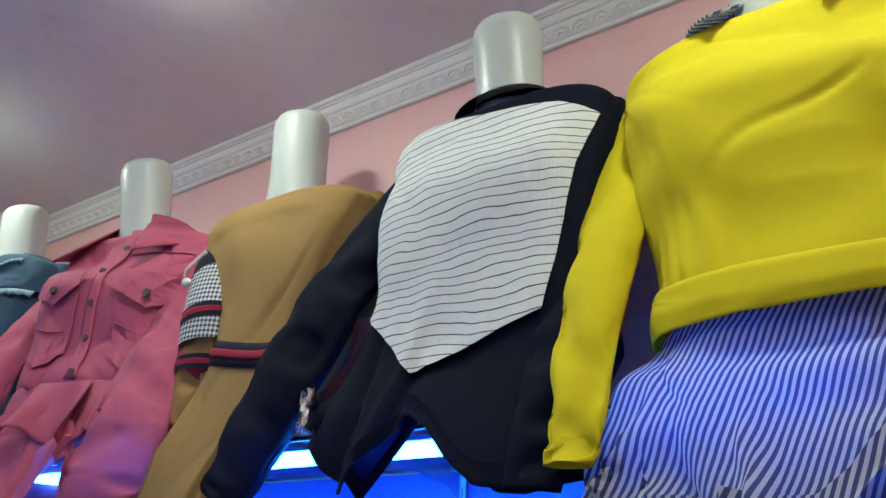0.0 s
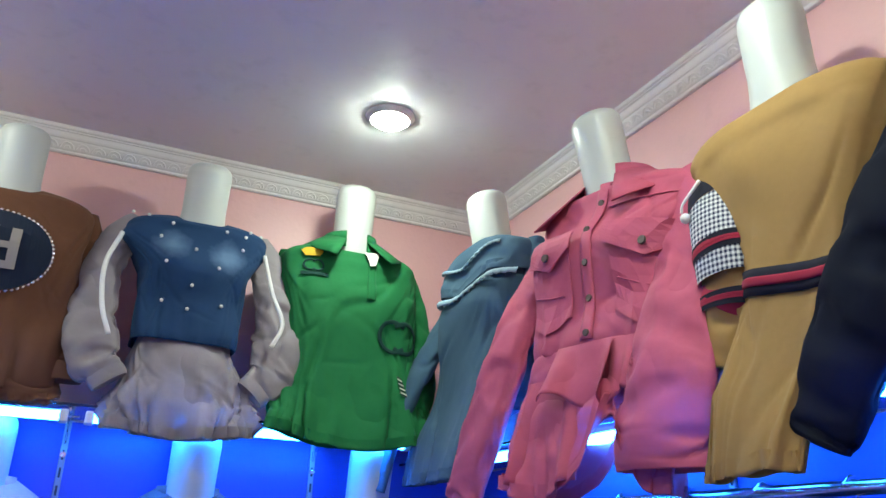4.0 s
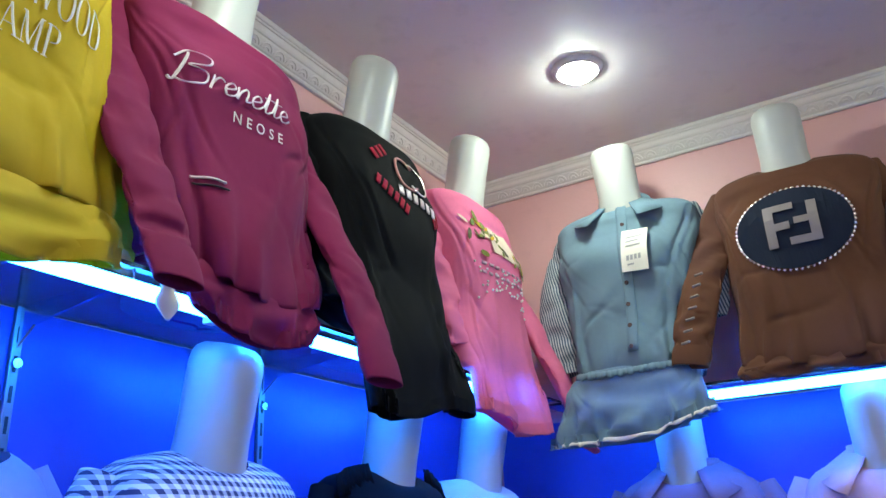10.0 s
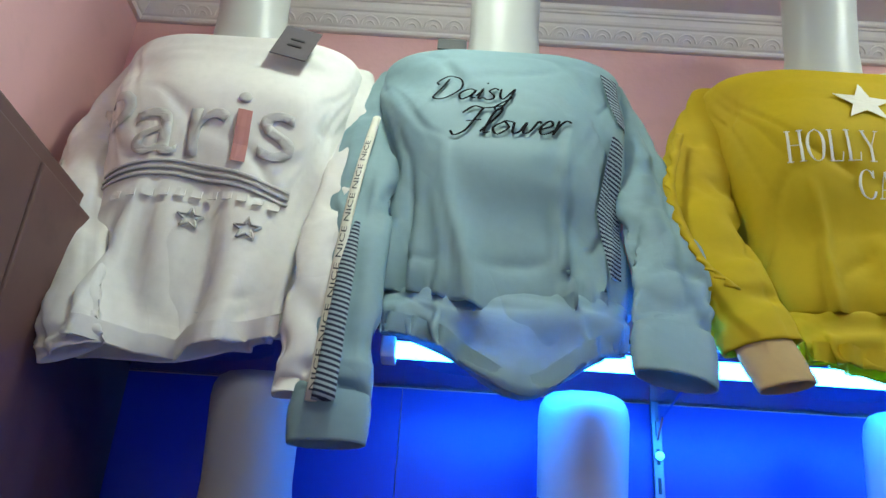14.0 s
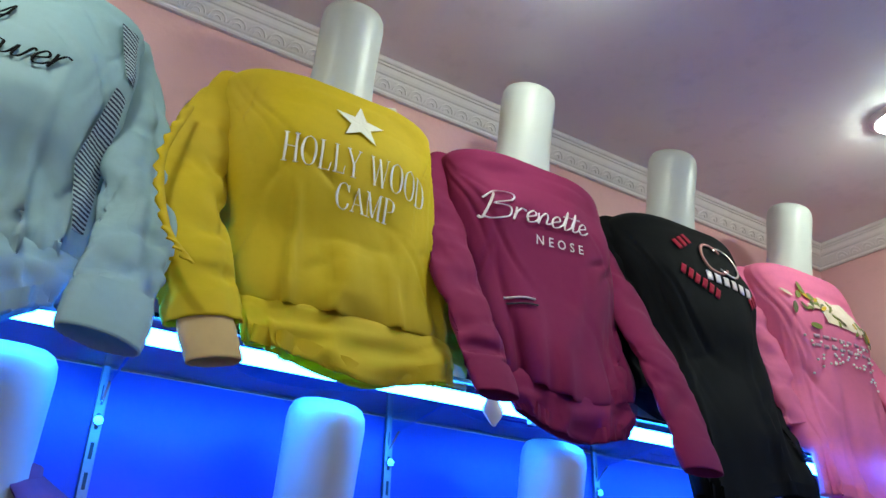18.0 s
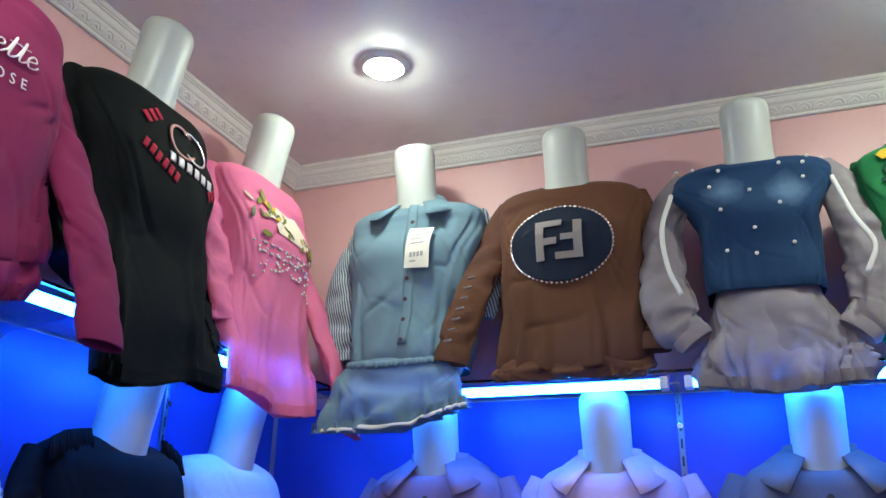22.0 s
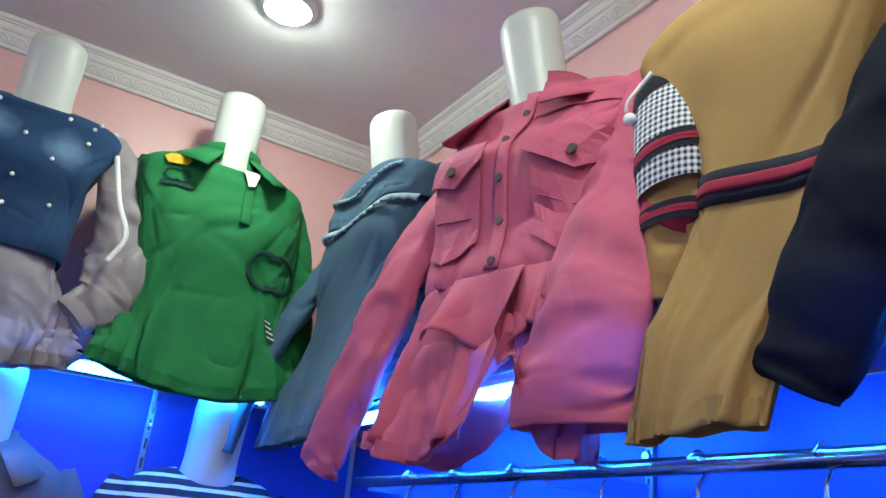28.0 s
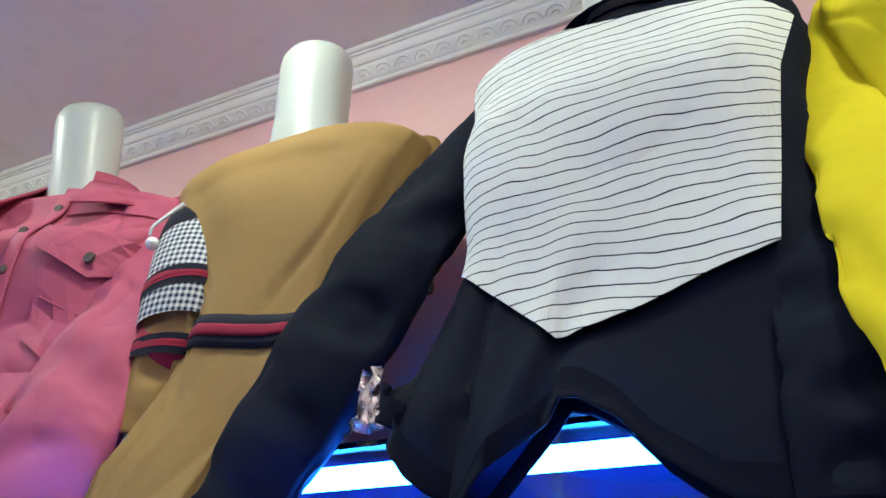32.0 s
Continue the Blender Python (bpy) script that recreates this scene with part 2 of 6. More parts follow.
# ---- the mannequins ----
def mannequin_mesh(lean):
    """A torso with a plain neck; the neck leans forward by lean at its top."""
    keys = [(0.0, 0.135, 0.085), (0.06, 0.13, 0.085), (0.16, 0.115, 0.08), (0.28, 0.13, 0.085), (0.42, 0.155, 0.09), (0.50, 0.160, 0.08),
            (0.535, 0.150, 0.070), (0.562, 0.118, 0.066), (0.580, 0.094, 0.064), (0.605, 0.079, 0.063), (0.64, 0.071, 0.062), (0.69, 0.067, 0.061), (0.76, 0.068, 0.062),
            (0.815, 0.069, 0.063), (0.835, 0.0665, 0.0605), (0.848, 0.059, 0.054), (0.856, 0.046, 0.042), (0.86, 0.02, 0.018)]
    rows = []
    for z, a, b in keys:
        f = max(0.0, (z - 0.48) / 0.38)
        dy = -lean * f
        rows.append([(a * math.cos(t), b * math.sin(t) + dy, z - 0.25 * lean * f * math.sin(-t) * b / 0.06) for t in np.linspace(0, 2 * math.pi, 40, endpoint=False)])
    me = loft(rows, True, True, True)
    me.materials.append(M_MANN)
    return me


def mannequin(wall, u, z, tall=0.95, turn=0.0, label="white plastic mannequin torso with a plain round neck", group="upper row of mannequins", lean=0.07, out=OUT):
    ob = new("mannequin", mannequin_mesh(lean))
    ob.matrix_basis = at(wall, u, out, z) @ pose(0, 0, 0.001, 0, 0, turn) @ Matrix.Diagonal((1, 1, tall, 1))
    return tagged(ob, label, "mannequin", group)


# ---- garments ----
def settle(P, seed, grow_u=1.05, grow_v=1.05, pin=6, iters=70, inner=0.013, outer=0.009, stiff=0.045, sag=0.0003, waves=(16, 3.5)):
    """Lets a ring-shaped sheet with some spare cloth buckle and sag round its form: stretch, shear and bending, relaxed step by step."""
    P = np.asarray(P, float)
    m, n = P.shape[:2]
    rs = np.random.RandomState(seed * 7 + 11)
    du = np.roll(P, -1, 1) - P
    dv = P[1:] - P[:-1]
    d1 = np.roll(P, -1, 1)[1:] - P[:-1]
    d2 = np.roll(P, 1, 1)[1:] - P[:-1]
    ln = lambda q: np.linalg.norm(q, axis=2, keepdims=True) + 1e-9
    ru, rv = ln(du) * grow_u, ln(dv) * grow_v
    gd = (grow_u + grow_v) / 2
    r1, r2 = ln(d1) * gd, ln(d2) * gd
    tu = (np.roll(P, -1, 1) - np.roll(P, 1, 1))
    tv = np.gradient(P, axis=0)
    N = np.cross(tu, tv)
    N /= ln(N)
    if (N * (P - P.mean(1, keepdims=True))).sum() < 0:
        N = -N
    ii, jj = np.mgrid[0:m, 0:n]
    start = np.zeros((m, n))
    for _ in range(46):
        k = rs.randint(1, waves[0]) * rs.choice((-1, 1))
        start += rs.randn() / (4 + abs(k)) * np.sin(2 * np.pi * (k * jj / n + rs.uniform(-waves[1], waves[1]) * ii / m) + rs.uniform(0, 7))
    free = np.clip((ii - pin) / (0.12 * m + 1), 0, 1)[:, :, None]
    X = P + N * (0.007 * start)[:, :, None] * free
    for it in range(iters):
        C = np.zeros_like(X)
        d = np.roll(X, -1, 1) - X
        L = ln(d)
        c = d * (0.5 * (L - ru) / L)
        C += c
        C -= np.roll(c, 1, 1)
        d = X[1:] - X[:-1]
        L = ln(d)
        c = d * (0.5 * (L - rv) / L)
        C[:-1] += c
        C[1:] -= c
        d = np.roll(X, -1, 1)[1:] - X[:-1]
        L = ln(d)
        c = d * (0.25 * (L - r1) / L)
        C[:-1] += c
        C[1:] -= np.roll(c, 1, 1)
        d = np.roll(X, 1, 1)[1:] - X[:-1]
        L = ln(d)
        c = d * (0.25 * (L - r2) / L)
        C[:-1] += c
        C[1:] -= np.roll(c, -1, 1)
        X = X + 0.55 * C
        X[:, :, 2] -= sag
        D = X - P
        up = np.concatenate([D[:1], D[:-1]])
        dn = np.concatenate([D[1:], D[-1:]])
        D += stiff * ((np.roll(D, 1, 1) + np.roll(D, -1, 1) + up + dn) / 4 - D)
        h = (D * N).sum(2, keepdims=True)
        T = D - N * h
        lt = ln(T)
        T *= np.minimum(1.0, 0.03 / lt)
        X = P + (T + N * np.clip(h, -inner, outer)) * free
    return X


def swing(z, lean=LEAN):
    """How far cloth at a height over the shelf hangs out from the wall."""
    return lean * np.clip((0.5 - z) / 0.5, 0.0, 1.3)


class Body:
    """The shell of a garment: rings (z, left, right, front, back) from the neck down, with hanging folds, drag creases and a shaped hem."""

    def __init__(self, keys, seed=0, fold=0.012, hang=0.5, n=132, m=104, hem=None, square=3.1, cross=1.0, count=14, scoop=0.036, spare=(1.045, 1.025), slope=0.03, lean=LEAN):
        rnd = random.Random(seed * 13 + 5)
        k = np.asarray(keys, float)
        s = np.concatenate([[0], np.cumsum(np.hypot(np.abs(np.diff(k[:, 0])), 0.35 * np.abs(np.diff(k[:, 2])) + 0.002))])
        fine = np.linspace(0, s[-1], m)
        g = np.stack([np.interp(fine, s, k[:, i]) for i in range(5)], 1)
        soft = g.copy()
        for _ in range(26):
            soft[1:-1] = 0.25 * soft[:-2] + 0.5 * soft[1:-1] + 0.25 * soft[2:]
        for _ in range(2):
            g[1:-1] = 0.25 * g[:-2] + 0.5 * g[1:-1] + 0.25 * g[2:]
        if k[0, 0] > 0.5:                           # the chest rounds over into the shoulders
            g[:, 3] = soft[:, 3]
            g[:, 1:3] = 0.5 * g[:, 1:3] + 0.5 * soft[:, 1:3]
        z0, z1 = g[0, 0], g[-1, 0]
        a = np.linspace(0, 2 * math.pi, n, endpoint=False)[None, :]
        z = g[:, :1]
        low = (z0 - z) / (z0 - z1)
        c, d = np.cos(a), np.sin(a)
        cx = np.sign(c) * np.abs(c) ** (2 / square)
        cy = np.sign(d) * np.abs(d) ** (2 / square)
        x = (g[:, 1:2] + g[:, 2:3]) / 2 + cx * (g[:, 2:3] - g[:, 1:2]) / 2
        y = (g[:, 3:4] + g[:, 4:5]) / 2 + cy * (g[:, 4:5] - g[:, 3:4]) / 2
        out = np.zeros_like(x)
        for i in range(count):                      # long folds that deepen towards the hem
            ak = math.pi + rnd.uniform(0.05, 0.95) * math.pi if i < count * 0.75 else rnd.uniform(0, math.pi)
            sg, st, am = rnd.uniform(0.035, 0.14), rnd.uniform(0.35, 0.75), rnd.uniform(0.5, 1.5) * (1 if rnd.random() < 0.62 else -0.9)
            da = a - ak - rnd.uniform(-0.35, 0.35) * (low - 0.4) - 0.05 * np.sin(low * 9 + i)
            da = (da + math.pi) % (2 * math.pi) - math.pi
            ramp = np.clip((low - st) / 0.45, 0, 1)
            out += 2.1 * fold * am * (hang + (1 - hang) * low) * ramp ** 1.3 * (np.exp(-np.abs(da / sg) ** 1.25) - 0.45 * np.exp(-(da / (sg * 2.4)) ** 2))
        for i in range(int(8 * cross)):             # slanting creases
            ak = math.pi + rnd.uniform(0.08, 0.92) * math.pi
            lk, sl, ln, wd = rnd.uniform(0.18, 0.95), rnd.uniform(0.15, 0.6) * rnd.choice((-1, 1)), rnd.uniform(0.12, 0.4), rnd.uniform(0.012, 0.028)
            da = (a - ak + math.pi) % (2 * math.pi) - math.pi
            out -= rnd.uniform(0.003, 0.008) * np.exp(-(da / ln) ** 2) * np.exp(-np.abs((low - lk - sl * da - 0.03 * np.sin(da * 7)) / wd) ** 1.15)
        for s in (-1, 1):                            # drag lines that fan from the armpits
            for i in range(3):
                ak = 1.5 * math.pi + s * rnd.uniform(0.75, 1.25)
                sl, wd, dp = s * rnd.uniform(0.25, 0.9), rnd.uniform(0.012, 0.03), rnd.uniform(0.002, 0.005)
                da = a - ak
                line = low - 0.22 - 0.05 * i + sl * da
                out -= dp * np.exp(-np.abs(line / wd) ** 1.2) * np.exp(-(da / 0.45) ** 2)
        wob = np.array([[nz(c[0, j] * 2.4 + seed, d[0, j] * 2.4, zz * 3) for j in range(n)] for zz in g[:, 0]])
        out += 0.004 * wob * np.clip(low * 3, 0, 1)
        dz = np.zeros_like(x)
        if hem:
            dz = np.vectorize(hem)(x) * np.clip((low - 0.55) / 0.45, 0, 1) ** 1.5
        if k[0, 0] > 0.5:                           # the neckline dips at the front
            dz = dz - scoop * np.clip(-d, 0, 1) ** 1.5 * np.clip(1 - low / 0.12, 0, 1)
            reach = np.clip((np.abs(x) - k[0, 2]) / (0.22 - k[0, 2]), 0, 1.1)
            dz = dz - slope * reach ** 1.6 * np.clip(1 - low / 0.35, 0, 1)
        zz = z + dz
        self.front = np.stack([x + c * out, y + d * out - swing(zz, lean), zz], -1)
        if spare:
            self.front = settle(self.front, seed, *spare, pin=7 if k[0, 0] > 0.5 else 2, sag=0.0001, iters=50, waves=(9, 3.5) if spare[0] < 1.05 else (16, 3.5))
        rows = [r for r in self.front]
        last = rows[-1]
        mid = last.mean(0)
        way = mid[:2] - last[:, :2]
        way = way / (np.linalg.norm(way, axis=1)[:, None] + 1e-6)
        for up, inn in ((-0.001, 0.0025), (0.002, 0.005), (0.03, 0.006)):
            r = last.copy()
            r[:, :2] += way * inn
            r[:, 2] += up
            rows.append(r)
        self.rows = rows
        p = self.front.reshape(-1, 3)
        self.pts = p[p[:, 1] < self.front[:, :, 1].mean(1).repeat(n)]

    def edge(self, count=24, up=0.004):
        """Points (x, z) along the front of the hem."""
        r = self.front[-1]
        r = r[r[:, 1] < r[:, 1].mean()]
        r = r[np.argsort(r[:, 0])]
        return [tuple(r[i][[0, 2]] + (0, up)) for i in np.linspace(1, len(r) - 2, count).astype(int)]

    def mesh(self):
        return loft(self.rows)

    def y(self, x, z):
        d = (self.pts[:, 0] - x) ** 2 + (self.pts[:, 2] - z) ** 2
        j = np.argpartition(d, 16)[:16]
        wt = 1 / (d[j] + 1.5e-5)
        return float(0.75 * (self.pts[j, 1] * wt).sum() / wt.sum() + 0.25 * self.pts[j, 1].min())


def torso(shl, shr, mid, hem, over=False, chest=None, neck=0.08, top=0.622, bust=0.0, front=-0.125):
    """Rings of a top: shoulders, a middle (z, left, right) and a hem (z, left, right); over: it hangs before the shelf's edge."""
    k = [(top, -neck, neck, -0.080, 0.064), (top - 0.003, -neck - 0.02, neck + 0.02, -0.092, 0.07),
         (top - 0.006, shl * 0.75, shr * 0.75, -0.10, 0.074), (top - 0.011, shl * 0.96, shr * 0.96, -0.10, 0.076),
         (top - 0.028, shl * 1.03, shr * 1.03, -0.104, 0.08), (0.53, shl * 1.02, shr * 1.02, -0.116, 0.082)]
    cl, cr = chest if chest else (shl * 0.97, shr * 0.97)
    k.append((0.43, cl, cr, front - 0.012 - bust, 0.085))
    k.append((mid[0], mid[1], mid[2], front, 0.085))
    hz, hl, hr = hem
    if over:
        a = (0.10 - mid[0]) / (hz - mid[0])
        xl, xr = mid[1] + a * (hl - mid[1]), mid[2] + a * (hr - mid[2])
        k += [(0.12, xl, xr, front - 0.006, 0.05), (0.05, xl, xr, front - 0.016, -0.06), (0.015, xl * 0.5 + hl * 0.5, xr * 0.5 + hr * 0.5, front - 0.024, -0.108),
              (hz, hl, hr, front - 0.036, -0.112)]
    else:
        k += [(hz + 0.012, hl, hr, front - 0.014, 0.085), (hz, hl * 0.985, hr * 0.985, front - 0.006, 0.082)]
    return k


def tube_rows(pts, m=96, n=36, seed=0.0, crinkle=0.008, flat=0.85, tuck=True, rings=0.5, thin=0.30, lean=LEAN):
    """Rows of a sleeve along points (x, y, z, radius), with slanting creases."""
    rnd = random.Random(int(seed * 17) + 3)
    g = spline(pts, m)
    g[:, 1] -= swing(g[:, 2], lean)
    p, r = g[:, :3], g[:, 3:4]
    t = np.gradient(p, axis=0)
    t /= np.linalg.norm(t, axis=1)[:, None]
    ax = np.cross(t, (0, 1, 0))
    ax /= np.linalg.norm(ax, axis=1)[:, None]
    ay = np.cross(ax, t)
    a = np.linspace(0, 2 * math.pi, n, endpoint=False)[None, :]
    s = np.linspace(0, 1, m)[:, None]
    w = np.zeros((m, n))
    if crinkle > 0.0:
        for i in range(int(13 * rings / 0.5)):
            ak, sk = rnd.uniform(0, 2 * math.pi), rnd.uniform(0.15, 0.98)
            tilt, wd = rnd.uniform(0.05, 0.20) * rnd.choice((-1, 1)), rnd.uniform(0.010, 0.030)
            w += 0.9 * crinkle * rnd.uniform(-1.0, 0.55) * np.exp(-np.abs((s - sk - tilt * np.sin(a - ak)) / wd) ** 1.2) * (0.5 + 0.5 * np.cos(a - ak)) ** 1.2
        for i in range(6):
            ak, sg = rnd.uniform(0, 2 * math.pi), rnd.uniform(0.18, 0.4)
            da = (a - ak - rnd.uniform(-1.2, 1.2) * s + math.pi) % (2 * math.pi) - math.pi
            w += crinkle * rnd.uniform(-0.9, 0.9) * np.exp(-(da / sg) ** 2) * np.clip(s * 2.5, 0, 1)
    rr = np.maximum(0.004, r + w)
    full = p[:, None, :] + ax[:, None, :] * (np.cos(a) * rr)[:, :, None] + ay[:, None, :] * (np.sin(a) * rr * (flat * (1 - s) + min(flat, thin) * s))[:, :, None]
    if crinkle > 0.004:
        full = settle(full, int(seed) + 60, 1.02, 1.045, 4, 50, 0.010, 0.0025, 0.03, 0.0001, (4, 8))
    rows = [q for q in full]
    if tuck:
        last = rows[-1]
        mid = last.mean(0)
        rows += [mid + (last - mid) * 0.93, mid + (last - mid) * 0.9 - t[-1] * 0.03]
    return rows


def sleeve(parent, pts, material, seed=0.0, crinkle=0.008, cuff=None, cuff_len=0.045, cuff_mat=None, flat=0.58, name="sleeve", label="", rings=0.5):
    """A sleeve, with a cuff of its own where one shows: cuff is the cuff's radius."""
    ob = part(name, loft(tube_rows(pts, seed=seed, crinkle=crinkle, flat=flat, rings=rings)), material, parent, label)
    if cuff:
        a, b = np.array(pts[-2][:3], float), np.array(pts[-1][:3], float)
        d = (b - a) / np.linalg.norm(b - a)
        r = cuff
        path = [(*(b - d * 0.006), r * 0.99), (*(b + d * cuff_len * 0.25), r * 1.06), (*(b + d * cuff_len * 0.7), r * 1.04), (*(b + d * cuff_len), r * 0.99)]
        part("cuff", loft(tube_rows(path, 14, 26, seed + 3, 0.002, 0.38)), cuff_mat or material, ob)
    return ob


def ribbon(inner, outer, thick, material, parent, name, label=""):
    """A strip of cloth between two lines of points, with a thickness."""
    a, b = np.asarray(inner, float), np.asarray(outer, float)
    nrm = np.cross(np.gradient(a, axis=0), b - a)
    nrm /= np.linalg.norm(nrm, axis=1)[:, None] + 1e-9
    h = nrm * thick / 2
    mid = (a + b) / 2
    rows = [[a[i] + h[i], mid[i] + h[i] * 1.2, b[i] + h[i], b[i] - h[i], mid[i] - h[i] * 1.2, a[i] - h[i]] for i in range(len(a))]
    return part(name, loft(rows, True, True, True), material, parent, label)


def collar(parent, material, z=0.64, r=0.083, leaf=0.075, point=0.035, gap=18.0, fall=0.055, label="", side=(1, -1), rise=0.03, seed=0):
    """A shirt collar: two leaves that fold down from a stand and end in points beside the opening."""
    for s in side:
        inner, outer = [], []
        for t in np.linspace(0, 1, 14):
            a = math.radians(-90 + s * (gap + (180 - gap) * (1 - t)))
            lf = leaf * (0.72 + 0.28 * t) + point * max(0.0, t - 0.7) / 0.3
            zz = z + rise * (1 - t) - 0.02 * t
            c, d = math.cos(a), math.sin(a)
            wob = 0.004 * nz(t * 4 + seed, s, 1.0)
            inner.append((c * r, d * r * 0.92 - 0.004, zz))
            reach = lf * 0.72
            outer.append((c * (r + reach) + s * 0.012 * t, d * (r + reach * 0.72) * 0.95 - 0.01 - 0.02 * t, zz - fall * (0.22 + 1.05 * t ** 1.5) + wob))
        ribbon(inner, outer, 0.004, material, parent, "collar_leaf", label)
    rows = [[((r + o) * math.cos(a), (r + o) * math.sin(a) * 0.92, zz) for a in np.linspace(math.radians(-90 + gap), math.radians(270 - gap), 24)]
            for zz, o in ((z - 0.045, 0.004), (z - 0.01, 0.001), (z + 0.012, -0.001), (z + 0.008, -0.005), (z - 0.045, -0.003))]
    part("collar_stand", loft(rows, False), material, parent)


def conform(bm, body, lift):
    for v in bm.verts:
        v.co.y = body.y(v.co.x, v.co.z) - lift + v.co.y
    return bm


def patch(body, outline, material, parent, name, label="", lift=0.004, thick=0.004, cuts=5, fan=False):
    """A flat piece sewn on: an outline of (x, z) laid on the front of a body, with a thickness."""
    bm = bmesh.new()
    top = [bm.verts.new((x, 0, z)) for x, z in outline]
    if fan:
        mid = bm.verts.new((sum(p[0] for p in outline) / len(outline), 0, sum(p[1] for p in outline) / len(outline)))
        for i, v in enumerate(top):
            bm.faces.new((v, top[(i + 1) % len(top)], mid))
    else:
        bmesh.ops.triangulate(bm, faces=[bm.faces.new(top)])
    bmesh.ops.subdivide_edges(bm, edges=bm.edges[:], cuts=cuts, use_grid_fill=True)
    conform(bm, body, lift)
    ext = bmesh.ops.extrude_face_region(bm, geom=bm.faces[:])
    for v in ext["geom"]:
        if isinstance(v, bmesh.types.BMVert):
            v.co.y -= thick
    bmesh.ops.recalc_face_normals(bm, faces=bm.faces[:])
    return part(name, bm, material, parent, label)


def band(body, line, width, material, parent, name, label="", lift=0.004, steps=30, thick=0.003):
    """A narrow strip along a line of (x, z) on the front of a body."""
    g = spline(line, steps)
    t = np.gradient(g, axis=0)
    t /= np.linalg.norm(t, axis=1)[:, None] + 1e-9
    nn = np.stack([-t[:, 1], t[:, 0]], 1) * width / 2
    rows = []
    for i in range(len(g)):
        row = []
        for s in (-1, -0.5, 0.5, 1):
            x, z = g[i] + nn[i] * s
            row.append((x, body.y(x, z) - lift - thick * 0.5 * (abs(s) < 0.9), z))
        rows.append(row)
    rows = np.array(rows)
    back = rows[:, ::-1].copy()
    back[:, :, 1] += thick
    return part(name, loft(np.concatenate([rows, back], 1), True, True, True), material, parent, label)


def button(body, x, z, r, material, parent, name="button", lift=0.006):
    bm = bmesh.new()
    bmesh.ops.create_cone(bm, cap_ends=True, segments=14, radius1=r, radius2=r * 0.86, depth=r * 0.5)
    bm.transform(Matrix.Translation((x, body.y(x, z) - lift, z)) @ pose(0, 0, 0, 90))
    return part(name, bm, material, parent)


def pearl(body, x, z, r, material, parent, name="pearl", squash=0.8):
    bm = bmesh.new()
    bmesh.ops.create_uvsphere(bm, u_segments=10, v_segments=6, radius=r)
    bm.transform(Matrix.Translation((x, body.y(x, z) - r * 0.6, z)) @ Matrix.Diagonal((1, squash, 1, 1)))
    for f in bm.faces:
        f.smooth = True
    return part(name, bm, material, parent)


def words(body, text, x, z, size, material, parent, name="lettering", label="", shear=0.0, turn=0.0, spread=1.0, lift=0.0022, deep=0.0006, bold=0.0, wide=1.0):
    """Raised lettering in the built-in font, laid on the front of a body."""
    cu = bpy.data.curves.new(name, "FONT")
    cu.body, cu.size, cu.align_x, cu.align_y, cu.shear, cu.space_character = text, size, "CENTER", "CENTER", shear, spread
    cu.offset, cu.extrude, cu.resolution_u = bold, 0.0, 3
    tmp = new("lettering_curve", cu)
    me = bpy.data.meshes.new_from_object(tmp)
    bpy.data.objects.remove(tmp)
    bm = bmesh.new()
    bm.from_mesh(me)
    bpy.data.meshes.remove(me)
    bm.transform(pose(x, 0, z, 0, turn, 0) @ pose(0, 0, 0, 90) @ Matrix.Diagonal((wide, 1, 1, 1)))
    bmesh.ops.subdivide_edges(bm, edges=[e for e in bm.edges if e.calc_length() > 0.02], cuts=2)
    bmesh.ops.triangulate(bm, faces=bm.faces[:])
    conform(bm, body, lift)
    ext = bmesh.ops.extrude_face_region(bm, geom=bm.faces[:])
    for v in ext["geom"]:
        if isinstance(v, bmesh.types.BMVert):
            v.co.y -= deep
    bmesh.ops.recalc_face_normals(bm, faces=bm.faces[:])
    return part(name, bm, material, parent, label)


def frill(body, line, depth, material, parent, name, label="", waves=40, amp=0.006):
    """A gathered edge along a line of (x, z)."""
    g = spline(line, waves * 2)
    a, b = [], []
    for i, (x, z) in enumerate(g):
        y = body.y(x, z)
        a.append((x, y - 0.004, z + depth / 2))
        b.append((x, y - 0.010 + amp * math.sin(i * 1.7), z - depth / 2 + 0.003 * math.sin(i * 0.9)))
    return ribbon(a, b, 0.003, material, parent, name, label)


def garment(name, wall, u, label, category, z=None, turn=0.0, out=OUT):
    """The empty that carries a garment's parts, on its mannequin."""
    return thing(name, at(wall, u, out, BASE[wall] if z is None else z) @ pose(0, 0, 0, 0, 0, turn), label, category)


def tape_writing(parent, pts, text, high, material, label):
    """Printed capitals that run up a narrow tape, given by points (x, y, z)."""
    cu = bpy.data.curves.new("lettering", "FONT")
    cu.body, cu.size, cu.align_y, cu.resolution_u = text, 1.0, "CENTER", 2
    tmp = new("lettering_curve", cu)
    me = bpy.data.meshes.new_from_object(tmp)
    bpy.data.objects.remove(tmp)
    g = spline(pts, 80)
    g[:, 1] -= swing(g[:, 2])
    far = np.concatenate([[0], np.cumsum(np.linalg.norm(np.diff(g, axis=0), axis=1))])
    wide = max(v.co.x for v in me.vertices)
    for v in me.vertices:
        q = v.co.x / wide * far[-1]
        v.co = Vector((float(np.interp(q, far, g[:, 0])) - v.co.y * high, float(np.interp(q, far, g[:, 1])), float(np.interp(q, far, g[:, 2]))))
    return part("lettering", me, material, parent, label)


